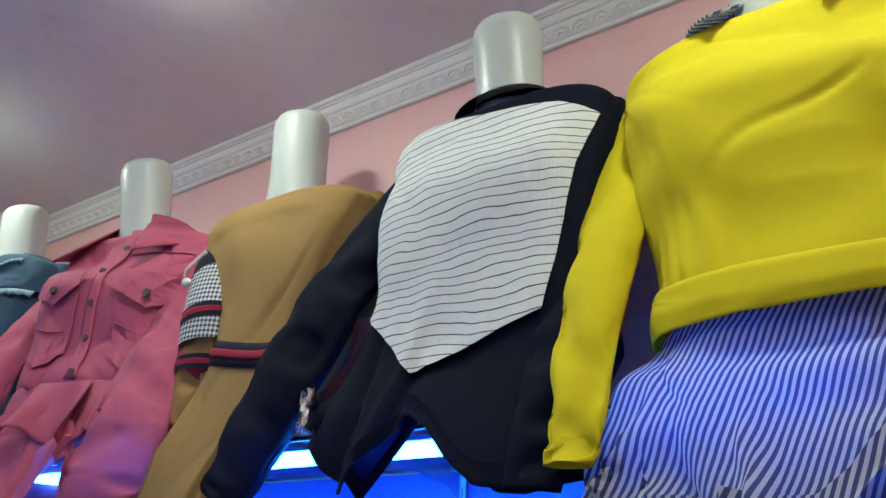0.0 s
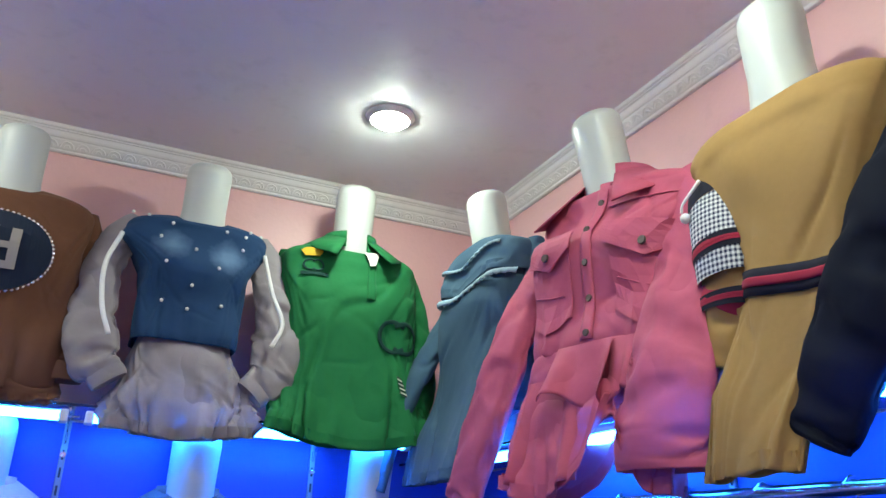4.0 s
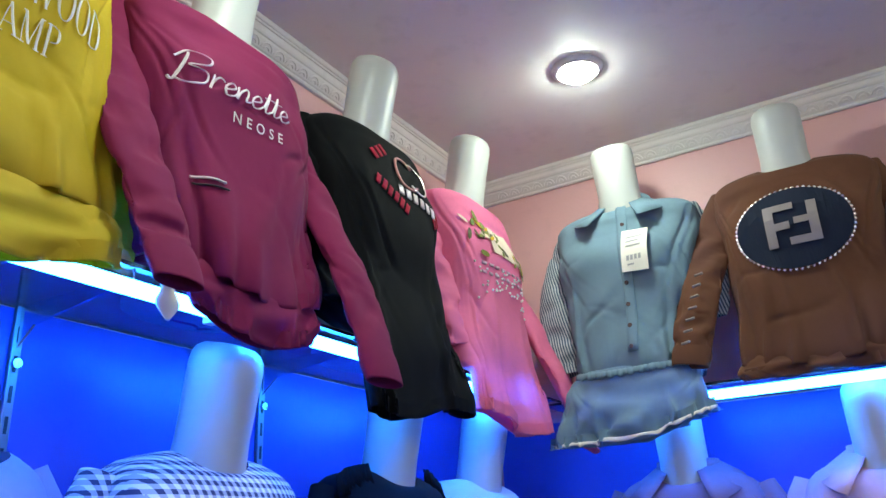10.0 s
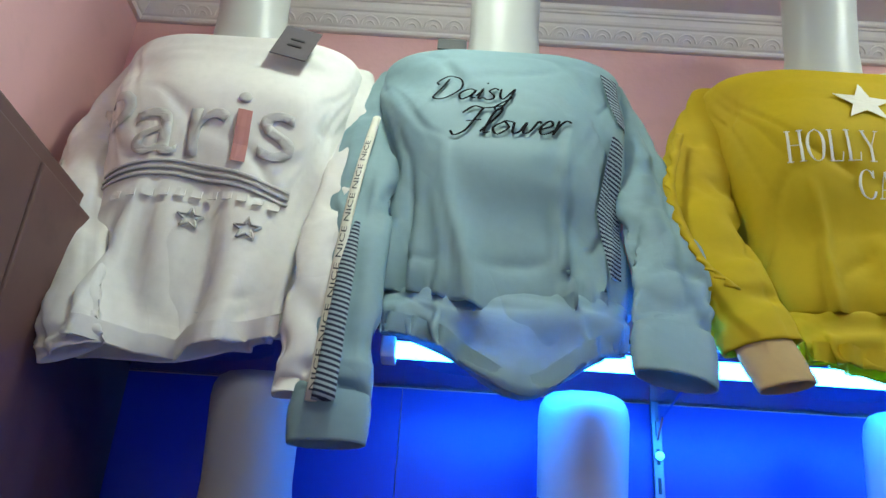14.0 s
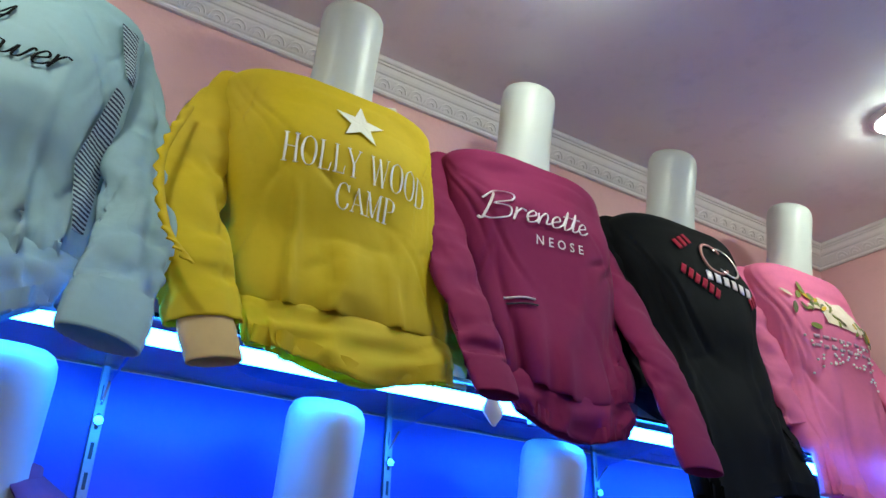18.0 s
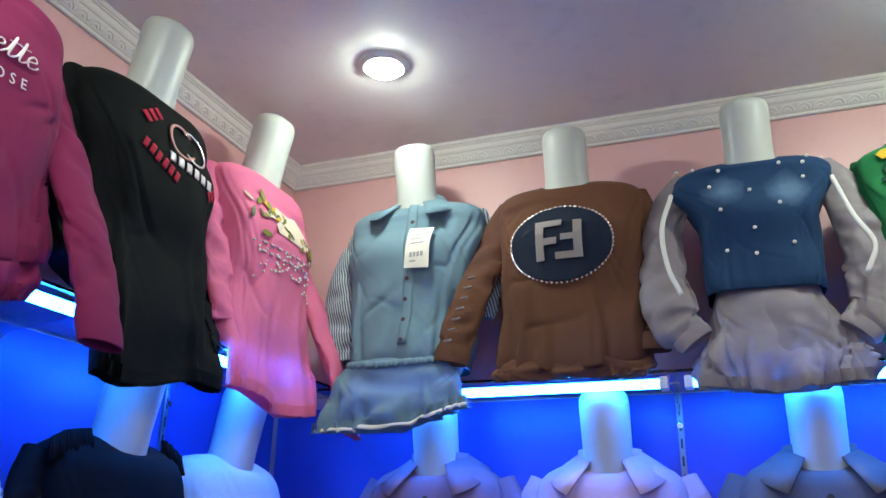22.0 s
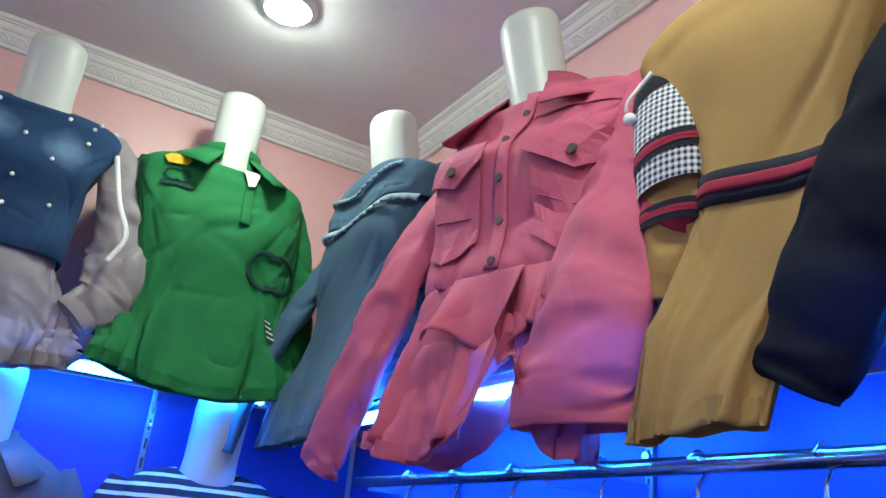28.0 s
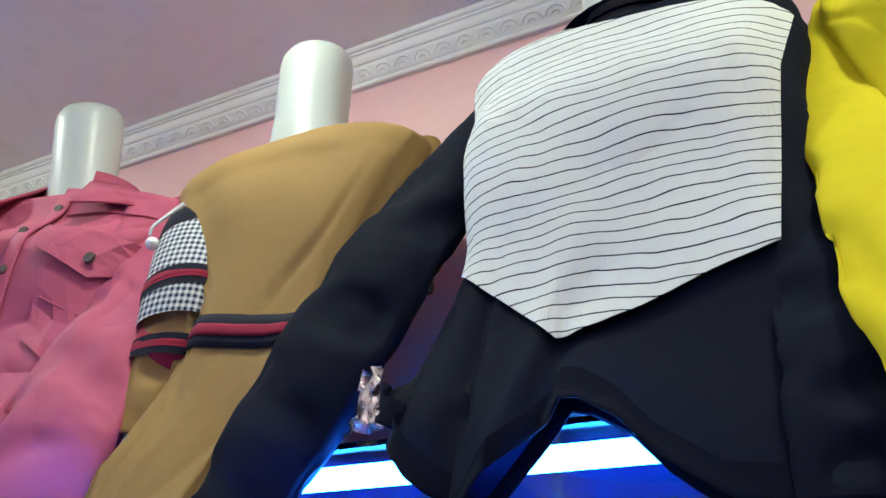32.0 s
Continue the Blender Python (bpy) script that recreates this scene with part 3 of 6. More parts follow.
# a slanting script: strokes of each letter for a small letter one unit high, and its width
SCRIPT = {
    "a": (1.05, [[(0.85, 0.85), (0.45, 1.0), (0.05, 0.5), (0.3, 0.0), (0.7, 0.35), (0.85, 0.9), (0.8, 0.2), (1.1, 0.15)]]),
    "i": (0.5, [[(0, 0.3), (0.2, 1.0), (0.2, 0.15), (0.5, 0.2)], [(0.25, 1.42), (0.33, 1.5)]]),
    "s": (0.8, [[(0.7, 0.85), (0.4, 1.0), (0.15, 0.75), (0.5, 0.45), (0.6, 0.15), (0.3, 0.0), (0.05, 0.15)]]),
    "y": (1.0, [[(0, 0.9), (0.15, 0.3), (0.45, 0.1), (0.8, 0.95), (0.75, 0.0), (0.5, -0.9), (0.2, -0.6), (0.9, 0.2)]]),
    "l": (0.5, [[(0, 0.2), (0.5, 1.5), (0.45, 2.0), (0.2, 1.6), (0.2, 0.2), (0.5, 0.15)]]),
    "o": (0.95, [[(0.45, 1.0), (0.05, 0.5), (0.4, 0.0), (0.8, 0.5), (0.45, 1.0), (0.95, 0.9)]]),
    "w": (1.3, [[(0, 0.9), (0.15, 0.15), (0.45, 0.2), (0.6, 0.9), (0.65, 0.15), (0.95, 0.2), (1.15, 0.95), (1.35, 0.8)]]),
    "e": (0.75, [[(0, 0.35), (0.6, 0.65), (0.4, 1.0), (0.1, 0.6), (0.25, 0.05), (0.6, 0.1), (0.8, 0.35)]]),
    "r": (0.75, [[(0.1, 1.0), (0.12, 0.5), (0.1, 0.0), (0.2, 0.65), (0.45, 1.0), (0.75, 0.85)]]),
    "n": (0.9, [[(0, 0.9), (0.1, 0.05), (0.2, 0.6), (0.5, 1.0), (0.65, 0.7), (0.65, 0.15), (0.95, 0.25)]]),
    "t": (0.6, [[(0.1, 0.3), (0.35, 1.7), (0.25, 0.3), (0.4, 0.05), (0.7, 0.3)], [(0, 1.15), (0.7, 1.22)]]),
    "D": (1.7, [[(0.6, 1.8), (0.45, 0.9), (0.3, 0.1), (0.9, 0.0), (1.6, 0.9), (1.3, 1.9), (0.5, 2.1), (0, 1.6), (0.2, 1.3)]]),
    "F": (1.35, [[(0.9, 1.95), (0.75, 1.0), (0.6, 0.3), (0.2, 0.0), (-0.1, 0.3)], [(0, 1.6), (0.4, 2.1), (1.0, 1.95), (1.8, 2.15)], [(0.4, 1.0), (1.1, 1.1)]]),
    "B": (1.8, [[(0.45, 2.0), (0.4, 1.0), (0.3, 0.0), (0.1, 0.2)], [(0, 1.6), (0.5, 2.2), (1.5, 2.1), (1.5, 1.5), (0.6, 1.1), (1.5, 0.9), (1.6, 0.2), (0.8, -0.1), (0.3, 0.1)]]),
}


def script(body, text, x0, z0, unit, pen, material, parent, label, rise=0.0, slant=0.35, wide=1.0, lift=0.004):
    """Embroidered handwriting from (x0, z0) on the front of a body, one mesh a word."""
    verts, faces = [], []
    at_x = 0.0
    for ch in text:
        adv, strokes = SCRIPT[ch]
        for line in strokes:
            g = spline(line, max(6, 5 * len(line)))
            g = np.stack([(g[:, 0] + at_x) * wide + slant * g[:, 1], g[:, 1]], 1) * unit
            t = np.gradient(g, axis=0)
            t /= np.linalg.norm(t, axis=1)[:, None] + 1e-9
            h = pen * (0.55 + 0.6 * np.abs(t[:, 1:2])) / 2
            nn = np.stack([-t[:, 1], t[:, 0]], 1) * h
            base = len(verts)
            for q, d in zip(g, nn):
                for s, up in ((-1, 0.0), (0, 0.0016), (1, 0.0)):
                    x, z = x0 + q[0] + s * d[0], z0 + q[1] + s * d[1] + rise * q[0]
                    verts.append((x, body.y(x, z) - lift - up, z))
            for i in range(len(g) - 1):
                for s in (0, 1):
                    a = base + i * 3 + s
                    faces.append((a, a + 1, a + 4, a + 3))
        at_x += adv
    me = bpy.data.meshes.new("script")
    me.from_pydata(verts, [], faces)
    return part("script", me, material, parent, label)

# serif capitals one unit high: width, and strokes with their thickness
SERIF = {
    "H": (0.86, [(0.13, [(0.16, 0), (0.16, 1)]), (0.13, [(0.70, 0), (0.70, 1)]), (0.045, [(0.16, 0.52), (0.70, 0.52)]), (0.05, [(0.02, 0.02), (0.30, 0.02)]), (0.05, [(0.02, 0.98), (0.30, 0.98)]), (0.05, [(0.56, 0.02), (0.84, 0.02)]), (0.05, [(0.56, 0.98), (0.84, 0.98)])]),
    "O": (0.88, [(0.0, [(0.44, 1.0), (0.18, 0.86), (0.08, 0.5), (0.18, 0.14), (0.44, 0.0), (0.70, 0.14), (0.80, 0.5), (0.70, 0.86), (0.44, 1.0)])]),
    "L": (0.72, [(0.13, [(0.18, 0), (0.18, 1)]), (0.05, [(0.04, 0.98), (0.32, 0.98)]), (0.05, [(0.04, 0.025), (0.66, 0.025)]), (0.05, [(0.62, 0.02), (0.68, 0.28)])]),
    "Y": (0.84, [(0.12, [(0.10, 0.98), (0.43, 0.45)]), (0.045, [(0.76, 0.98), (0.43, 0.45)]), (0.13, [(0.43, 0.48), (0.43, 0.0)]), (0.05, [(0.0, 0.98), (0.24, 0.98)]), (0.05, [(0.64, 0.98), (0.86, 0.98)]), (0.05, [(0.28, 0.02), (0.58, 0.02)])]),
    "W": (1.12, [(0.12, [(0.10, 0.98), (0.34, 0.0)]), (0.045, [(0.34, 0.0), (0.56, 0.9)]), (0.12, [(0.54, 0.95), (0.80, 0.0)]), (0.045, [(0.80, 0.0), (1.03, 0.98)]), (0.05, [(0.0, 0.98), (0.22, 0.98)]), (0.05, [(0.92, 0.98), (1.14, 0.98)])]),
    "D": (0.88, [(0.13, [(0.17, 0), (0.17, 1)]), (0.05, [(0.03, 0.975), (0.42, 0.975)]), (0.05, [(0.03, 0.025), (0.42, 0.025)]), (0.0, [(0.40, 0.97), (0.66, 0.88), (0.78, 0.5), (0.66, 0.12), (0.40, 0.03)])]),
    "C": (0.82, [(0.0, [(0.74, 0.74), (0.62, 0.93), (0.42, 1.0), (0.18, 0.86), (0.08, 0.5), (0.18, 0.14), (0.44, 0.0), (0.64, 0.06), (0.76, 0.26)]), (0.06, [(0.74, 0.70), (0.74, 0.98)])]),
    "A": (0.86, [(0.045, [(0.10, 0.02), (0.42, 0.98)]), (0.13, [(0.42, 0.98), (0.76, 0.02)]), (0.045, [(0.20, 0.33), (0.62, 0.33)]), (0.05, [(0.0, 0.02), (0.24, 0.02)]), (0.05, [(0.60, 0.02), (0.90, 0.02)])]),
    "M": (1.04, [(0.045, [(0.14, 0), (0.14, 0.98)]), (0.13, [(0.16, 0.98), (0.50, 0.05)]), (0.045, [(0.50, 0.05), (0.84, 0.98)]), (0.13, [(0.88, 0), (0.88, 0.98)]), (0.05, [(0.0, 0.02), (0.28, 0.02)]), (0.05, [(0.74, 0.02), (1.02, 0.02)]), (0.05, [(0.02, 0.98), (0.2, 0.98)]), (0.05, [(0.84, 0.98), (1.02, 0.98)])]),
    "P": (0.74, [(0.13, [(0.17, 0), (0.17, 1)]), (0.05, [(0.03, 0.02), (0.33, 0.02)]), (0.05, [(0.03, 0.975), (0.40, 0.975)]), (0.0, [(0.38, 0.97), (0.60, 0.90), (0.66, 0.72), (0.58, 0.53), (0.30, 0.47)])]),
    " ": (0.42, []),
}


def capitals(body, text, x0, x1, z0, high, arch, material, parent, label, lift=0.0026):
    """Printed serif capitals from x0 to x1 on the front of a body, on a line that arches; one mesh a word."""
    total = sum(SERIF[ch][0] + 0.06 for ch in text)
    k = (x1 - x0) / total
    verts, faces = [], []
    at_x = 0.0
    for ch in text:
        adv, strokes = SERIF[ch]
        for thick, line in strokes:
            g = spline(line, 26) if thick == 0.0 else np.array([np.array(line[0]) + (np.array(line[1]) - np.array(line[0])) * q for q in np.linspace(0, 1, 7)])
            t = np.gradient(g, axis=0)
            t /= np.linalg.norm(t, axis=1)[:, None] + 1e-9
            h = (0.04 + 0.10 * np.abs(t[:, 1:2]) ** 2 if thick == 0.0 else thick) / 2
            nn = np.stack([-t[:, 1], t[:, 0]], 1) * h
            base = len(verts)
            for q, d in zip(g, nn):
                for sgn in (-1, 0, 1):
                    x = x0 + (at_x + q[0] + sgn * d[0]) * k
                    mid = (x - (x0 + x1) / 2) / ((x1 - x0) / 2)
                    z = z0 + (q[1] + sgn * d[1] * k / high) * high - arch * mid * mid
                    verts.append((x, body.y(x, z) - lift - (0.0008 if sgn == 0 else 0.0), z))
            for i in range(len(g) - 1):
                for sgn in (0, 1):
                    a = base + i * 3 + sgn
                    faces.append((a, a + 1, a + 4, a + 3))
        at_x += adv + 0.06
    me = bpy.data.meshes.new("capitals")
    me.from_pydata(verts, [], faces)
    return part("lettering", me, material, parent, label)


# ---- setting ----
def structure(name, bm, material, label, category, parent=None):
    ob = part(name, bm, material, parent)
    return tagged(ob, label, category, "", "structure")


structure("floor", box(-0.12, W + 0.12, Y_FRONT - 0.12, 0.12, -0.12, 0.0), M_FLOOR, "pale tiled shop floor", "floor")
structure("ceiling", box(-0.12, W + 0.12, Y_FRONT - 0.12, 0.12, Z_CEIL, Z_CEIL + 0.12), M_CEIL, "smooth mauve-grey painted ceiling", "ceiling")
WALLS = {}
WALLS["B"] = structure("wall_back", box(-0.12, W + 0.12, 0, 0.12, 0, Z_CEIL), M_WALL, "pink painted wall behind the shelves", "wall")
WALLS["L"] = structure("wall_left", box(-0.12, 0, Y_FRONT, 0, 0, Z_CEIL), M_WALL, "pink painted side wall with a glass shelf", "wall")
WALLS["R"] = structure("wall_right", box(W, W + 0.12, Y_FRONT, 0, 0, Z_CEIL), M_WALL, "pink painted side wall with a clothes rail", "wall")
structure("wall_front", box(-0.12, W + 0.12, Y_FRONT - 0.12, Y_FRONT, 0, Z_CEIL), M_WALL, "pink painted wall at the shop's front", "wall")

PROFILE = [(0.0, 2.600), (0.010, 2.600), (0.013, 2.604), (0.013, 2.609), (0.017, 2.612), (0.031, 2.634), (0.033, 2.640), (0.037, 2.642), (0.040, 2.648),
           (0.042, 2.657), (0.043, 2.661), (0.047, 2.662), (0.048, 2.667), (0.052, 2.668), (0.054, 2.672), (0.054, Z_CEIL - 0.0005), (0.0, Z_CEIL - 0.0005)]


def cornice(name, wall_pose, length):
    """A moulding along a wall, mitred at both ends, with a row of raised scallops on its slanting face."""
    rows = []
    for s in (0.0, 1.0):
        rows.append([((w if s == 0 else length - w), -w, z) for w, z in PROFILE])
    ob = structure(name, bmesh_of(loft(rows, True, True, True, False)), M_CORNICE, "white plaster cornice with a row of raised scallops", "cornice")
    ob.matrix_basis = wall_pose
    verts, faces = [], []
    pitch = 0.048
    for i in range(int((length - 0.16) / pitch)):
        x0 = 0.08 + i * pitch
        for ring, (ro, ri) in enumerate(((0.024, 0.019), (0.012, 0.008))):
            base = len(verts)
            for t in np.linspace(0.08, math.pi - 0.08, 9):
                for r, lift in ((ro, 0.0), ((ro + ri) / 2, 0.0045), (ri, 0.0)):
                    h = 0.12 + r * math.sin(t) / 0.027
                    x = x0 + pitch / 2 + r * math.cos(t) * 0.95
                    w, z = 0.017 + 0.014 * h, 2.612 + 0.022 * h
                    verts.append((x, -(w + lift * 0.8), z - lift * 0.6))
            for q in range(8):
                for s in range(2):
                    a = base + q * 3 + s
                    faces.append((a, a + 1, a + 4, a + 3))
    me = bpy.data.meshes.new("scallops")
    me.from_pydata(verts, [], faces)
    me.polygons.foreach_set("use_smooth", [True] * len(faces))
    tagged(part("scallops", me, M_CORNICE, ob), "", "", "", "stuff")


def bmesh_of(me):
    bm = bmesh.new()
    bm.from_mesh(me)
    bpy.data.meshes.remove(me)
    return bm


cornice("cornice_back", pose(0, 0, 0), W)
cornice("cornice_left", pose(0, Y_FRONT, 0, 0, 0, 90), -Y_FRONT)
cornice("cornice_right", pose(W, 0, 0, 0, 0, -90), -Y_FRONT)
cornice("cornice_front", pose(W, Y_FRONT, 0, 0, 0, 180), W)


# wall panels under the shelves, between the slotted uprights
def panels(wall, cuts):
    for a, b in zip(cuts[:-1], cuts[1:]):
        ob = part("panel", box(a + 0.0006, b - 0.0006, -0.010, -0.0005, 0.12, SHELF[wall] - 0.012, 0.0005), M_PANEL, WALLS[wall])
        ob.matrix_basis = at(wall, 0, 0, 0)


CUTS = {"B": (0.02, 0.60, 1.375, 2.12, W - 0.02), "L": (-3.48, -2.82, -2.36, -1.785, -1.20, -0.60, -0.02), "R": (0.02, 0.62, 1.25, 2.05, 2.78, 3.48)}
for w_ in "BLR":
    panels(w_, CUTS[w_])


def upright(wall, u):
    t = thing("shelf_upright", at(wall, u, 0, 0), "slotted chrome upright with brackets that carry the glass shelf", "shelf upright", "uprights on the walls")
    top = SHELF[wall] - 0.008
    part("post", box(-0.009, 0.009, -0.020, -0.0105, 0.15, top, 0.002), M_STEEL_DULL, t)
    for i in range(14):
        z = top - 0.05 - i * 0.05
        part("slot", box(-0.003, 0.003, -0.0212, -0.0195, z - 0.014, z + 0.014, 0.0008), M_DARK, t)
    rows = []
    for x in (-0.002, 0.002):
        rows.append([(x, -0.016, top - 0.075), (x, -0.016, top - 0.001), (x, -DEPTH + 0.02, top - 0.001), (x, -DEPTH + 0.02, top - 0.012), (x, -0.06, top - 0.04)])
    part("bracket", bmesh_of(loft(rows, True, True, True, False)), M_CHROME, t)
    part("knob", rod((0, -0.030, top - 0.10), (0, -0.016, top - 0.10), 0.008), M_CHROME, t)


M_DARK = paint("dark_metal", (0.03, 0.03, 0.035), 0.4)
for w_, us in (("B", (0.60, 1.375, 2.12)), ("L", (-2.36, -1.785, -1.20, -0.60)), ("R", (0.62, 1.25, 2.05, 2.78))):
    for u_ in us:
        upright(w_, u_)


def shelf(wall, a, b):
    ob = part("glass_shelf", box(a, b, -DEPTH, -0.003, SHELF[wall] - 0.008, SHELF[wall] - 0.0005, 0.001), M_GLASS)
    ob.matrix_basis = at(wall, 0, 0, 0)
    tagged(ob, "clear glass shelf on chrome brackets, carrying dressed mannequins", "shelf", "glass shelves")


shelf("L", Y_FRONT + 0.03, -0.01)
shelf("B", DEPTH + 0.006, W - DEPTH - 0.006)
shelf("R", 0.01, -Y_FRONT - 0.03)


def tube_light(wall, a, b):
    """A blue tube on a slim batten under a shelf."""
    z = SHELF[wall] - 0.034
    t = thing("tube_light", at(wall, a, 0.302, z), "glowing blue fluorescent tube on a slim batten under the shelf", "tube light", "blue tubes under the shelves")
    n = b - a
    rows = [[(x, 0.0128 * math.sin(q), -0.0128 * math.cos(q)) for q in np.linspace(0, 2 * math.pi, 20, endpoint=False)] for x in (0.02, n - 0.02)]
    part("tube", loft(rows), M_TUBE, t, "bright blue glowing tube")
    part("batten", box(0, n, 0.016, 0.046, 0.004, 0.020, 0.002), M_ALU, t)
    for x0, x1 in ((-0.002, 0.02), (n - 0.02, n + 0.002)):
        part("end_cap", box(x0, x1, -0.016, 0.03, -0.016, 0.017, 0.003), M_PLASTIC, t)
    for x in (0.12, n - 0.12):
        part("clip", box(x - 0.006, x + 0.006, -0.002, 0.02, 0.0065, 0.0205, 0.001), M_CHROME, t)
    part("pin", rod((n + 0.002, 0, 0), (n + 0.03, 0, 0), 0.003, 8), M_CHROME, t)


for w_, a_, b_ in (("B", 0.44, 1.37), ("B", 1.415, 2.345), ("L", -2.84, -1.60), ("L", -1.55, -0.34), ("R", 0.36, 1.56), ("R", 1.62, 2.82)):
    tube_light(w_, a_, b_)


# ceiling lights
def ceiling_light(x, y):
    t = thing("ceiling_light", pose(x, y, Z_CEIL), "round white ceiling light, switched on", "ceiling light", "round ceiling lights")
    def ring(profile):
        return [[(r * math.cos(a), r * math.sin(a), z) for a in np.linspace(0, 2 * math.pi, 40, endpoint=False)] for r, z in profile]
    part("rim", loft(ring(((0.0565, -0.0005), (0.0565, -0.012), (0.059, -0.0145), (0.063, -0.0145), (0.073, -0.006), (0.077, -0.002), (0.077, -0.0005)))), M_PLASTIC, t, "white plastic rim")
    part("diffuser", loft(ring(((0.0555, -0.0008), (0.0555, -0.0130), (0.0535, -0.018), (0.047, -0.0235), (0.035, -0.0285), (0.018, -0.0315), (0.004, -0.032))), True, False, True), M_LAMP, t, "glowing white dome diffuser")


# back pair is known; the other four are unseen, added to light the garments
for x_, y_ in ((0.64, -0.58), (2.115, -0.59), (0.64, -1.68), (2.115, -1.68), (0.64, -2.78), (2.115, -2.78)):
    ceiling_light(x_, y_)

# ---- cloths ----
C_STEEL = (0.19, 0.30, 0.38)
M_STEEL = cloth("steel_blue_cotton", C_STEEL, thin=0.24, crumple=0.0050)
M_STEEL_ST = cloth("blue_striped_cotton", (0.45, 0.50, 0.54), pattern=stripes(0, 0.0085, 0.5, (0.06, 0.10, 0.16), 0.004, 0.25))
# the brown's purplish patches put the tubes' blue light into the colour
M_BROWN = cloth("brown_knit", (0.125, 0.050, 0.026), fade=(0.105, 0.045, 0.040))
M_NAVY = cloth("navy_felt", (0.008, 0.014, 0.032), sheen=0.0, thin=0.0)
M_GREYPRINT = cloth("grey_glitter", (0.30, 0.26, 0.25), 0.5)
M_SEQUIN = metal("silver_sequins", (0.85, 0.80, 0.78), 0.15)
M_PEARL = paint("pearl", (0.82, 0.80, 0.78), 0.2)
M_DENIMV = cloth("washed_denim", (0.013, 0.046, 0.12), pattern=washed((0.13, 0.22, 0.36), ((-0.085, 0.495, 0.060), (0.080, 0.480, 0.065))))
M_SATIN = cloth("grey_satin", (0.34, 0.29, 0.32), 0.48, crease=0.004, sheen=0.0, thin=0.34, gloss=0.35, crumple=0.014)
M_PIPING = cloth("white_piping", (0.75, 0.72, 0.72))
M_GREEN = cloth("green_cotton", (0.005, 0.155, 0.043), crease=0.004, gloss=0.4, crumple=0.012)
M_GREEN_D = cloth("dark_green_print", (0.008, 0.05, 0.04))
M_GOLD = cloth("gold_embroidery", (0.60, 0.38, 0.03))
M_TAG = paint("paper_tag", (0.80, 0.77, 0.66), 0.6)
M_INK = paint("dark_ink", (0.03, 0.03, 0.035), 0.6)
M_WHITE = cloth("white_cotton", (0.84, 0.83, 0.79), crumple=0.0050)
M_GREYTH = cloth("grey_embroidery", (0.40, 0.40, 0.38), 0.4, thin=0.0)
M_ROSETH = cloth("rose_embroidery", (0.60, 0.28, 0.26), 0.5)
M_DAISY = cloth("pale_blue_cotton", (0.27, 0.42, 0.46), 0.6, crease=0.004, gloss=0.4, thin=0.2, crumple=0.0060)
M_DAISY_ST = cloth("blue_black_stripe", (0.35, 0.45, 0.50), pattern=stripes(2, 0.008, 0.5, (0.03, 0.04, 0.07), 0.0, 0.3))
M_MUSTARD = cloth("mustard_cotton", (0.62, 0.44, 0.008), fade=(0.58, 0.40, 0.03), rough=0.7, thin=0.24)
M_SAND = cloth("sand_rib", (0.55, 0.38, 0.17))
M_SERIF = cloth("silver_grey_embroidery", (0.52, 0.52, 0.50), 0.35, thin=0.0)
M_PRINT = cloth("white_print", (0.80, 0.78, 0.66), 0.6)
M_BURG = cloth("burgundy_fleece", (0.205, 0.011, 0.068))
M_SILVER = cloth("silver_thread", (0.80, 0.70, 0.72), 0.35)
M_BLACK = cloth("black_jersey", (0.0035, 0.004, 0.005), sheen=0.0, thin=0.0, gloss=0.12)
M_RED = cloth("red_embroidery", (0.40, 0.015, 0.045))
M_PINK = cloth("pink_jersey", (0.84, 0.21, 0.38), thin=0.32)
M_LEAF = cloth("olive_sequin", (0.20, 0.22, 0.05), 0.4)
M_LEAFD = cloth("dark_olive_sequin", (0.09, 0.085, 0.03), 0.3)
M_CREAM = cloth("cream_print", (0.75, 0.60, 0.50))
M_FRAY = cloth("pale_frayed_denim", (0.27, 0.38, 0.46))
M_DENIM = cloth("blue_denim", (0.050, 0.105, 0.165), fade=(0.11, 0.185, 0.26), crease=0.004, crumple=0.0039)
M_ROSE = cloth("rose_cotton", (0.52, 0.10, 0.175), 0.7, crease=0.004, crumple=0.010)
M_TAN = cloth("tan_crepe", (0.37, 0.215, 0.075))
M_TRIM_N = cloth("navy_trim", (0.008, 0.008, 0.020), sheen=0.0, thin=0.0)
M_TRIM_R = cloth("red_trim", (0.32, 0.018, 0.05))
M_CHECK = cloth("navy_white_check", (0.6, 0.6, 0.6), pattern=checks(0.011, (0.72, 0.72, 0.72), (0.02, 0.025, 0.07)))
M_STRIPE = cloth("white_pinstripe", (0.78, 0.78, 0.76), pattern=stripes(2, 0.0168, 0.105, (0.03, 0.035, 0.04), 0.045))
M_NIGHT = cloth("navy_black_chiffon", (0.0045, 0.0062, 0.0175), 0.8, sheen=0.0, thin=0.15, gloss=0.12)
M_YELLOW = cloth("yellow_jersey", (0.76, 0.60, 0.010))
M_SHIRTST = cloth("blue_white_stripe", (0.72, 0.72, 0.78), pattern=stripes(0, 0.0088, 0.5, (0.10, 0.11, 0.26), 0.012, -0.35), thin=0.42)
M_MAUVE = cloth("mauve_cotton", (0.26, 0.16, 0.24))
M_LILAC = cloth("pale_pink_shirt", (0.62, 0.40, 0.50))
M_GREYSH = cloth("grey_shirt", (0.15, 0.135, 0.145))
M_BRETON = cloth("navy_white_breton", (0.03, 0.035, 0.06), pattern=stripes(2, 0.026, 0.35, (0.75, 0.75, 0.78), 0.012))
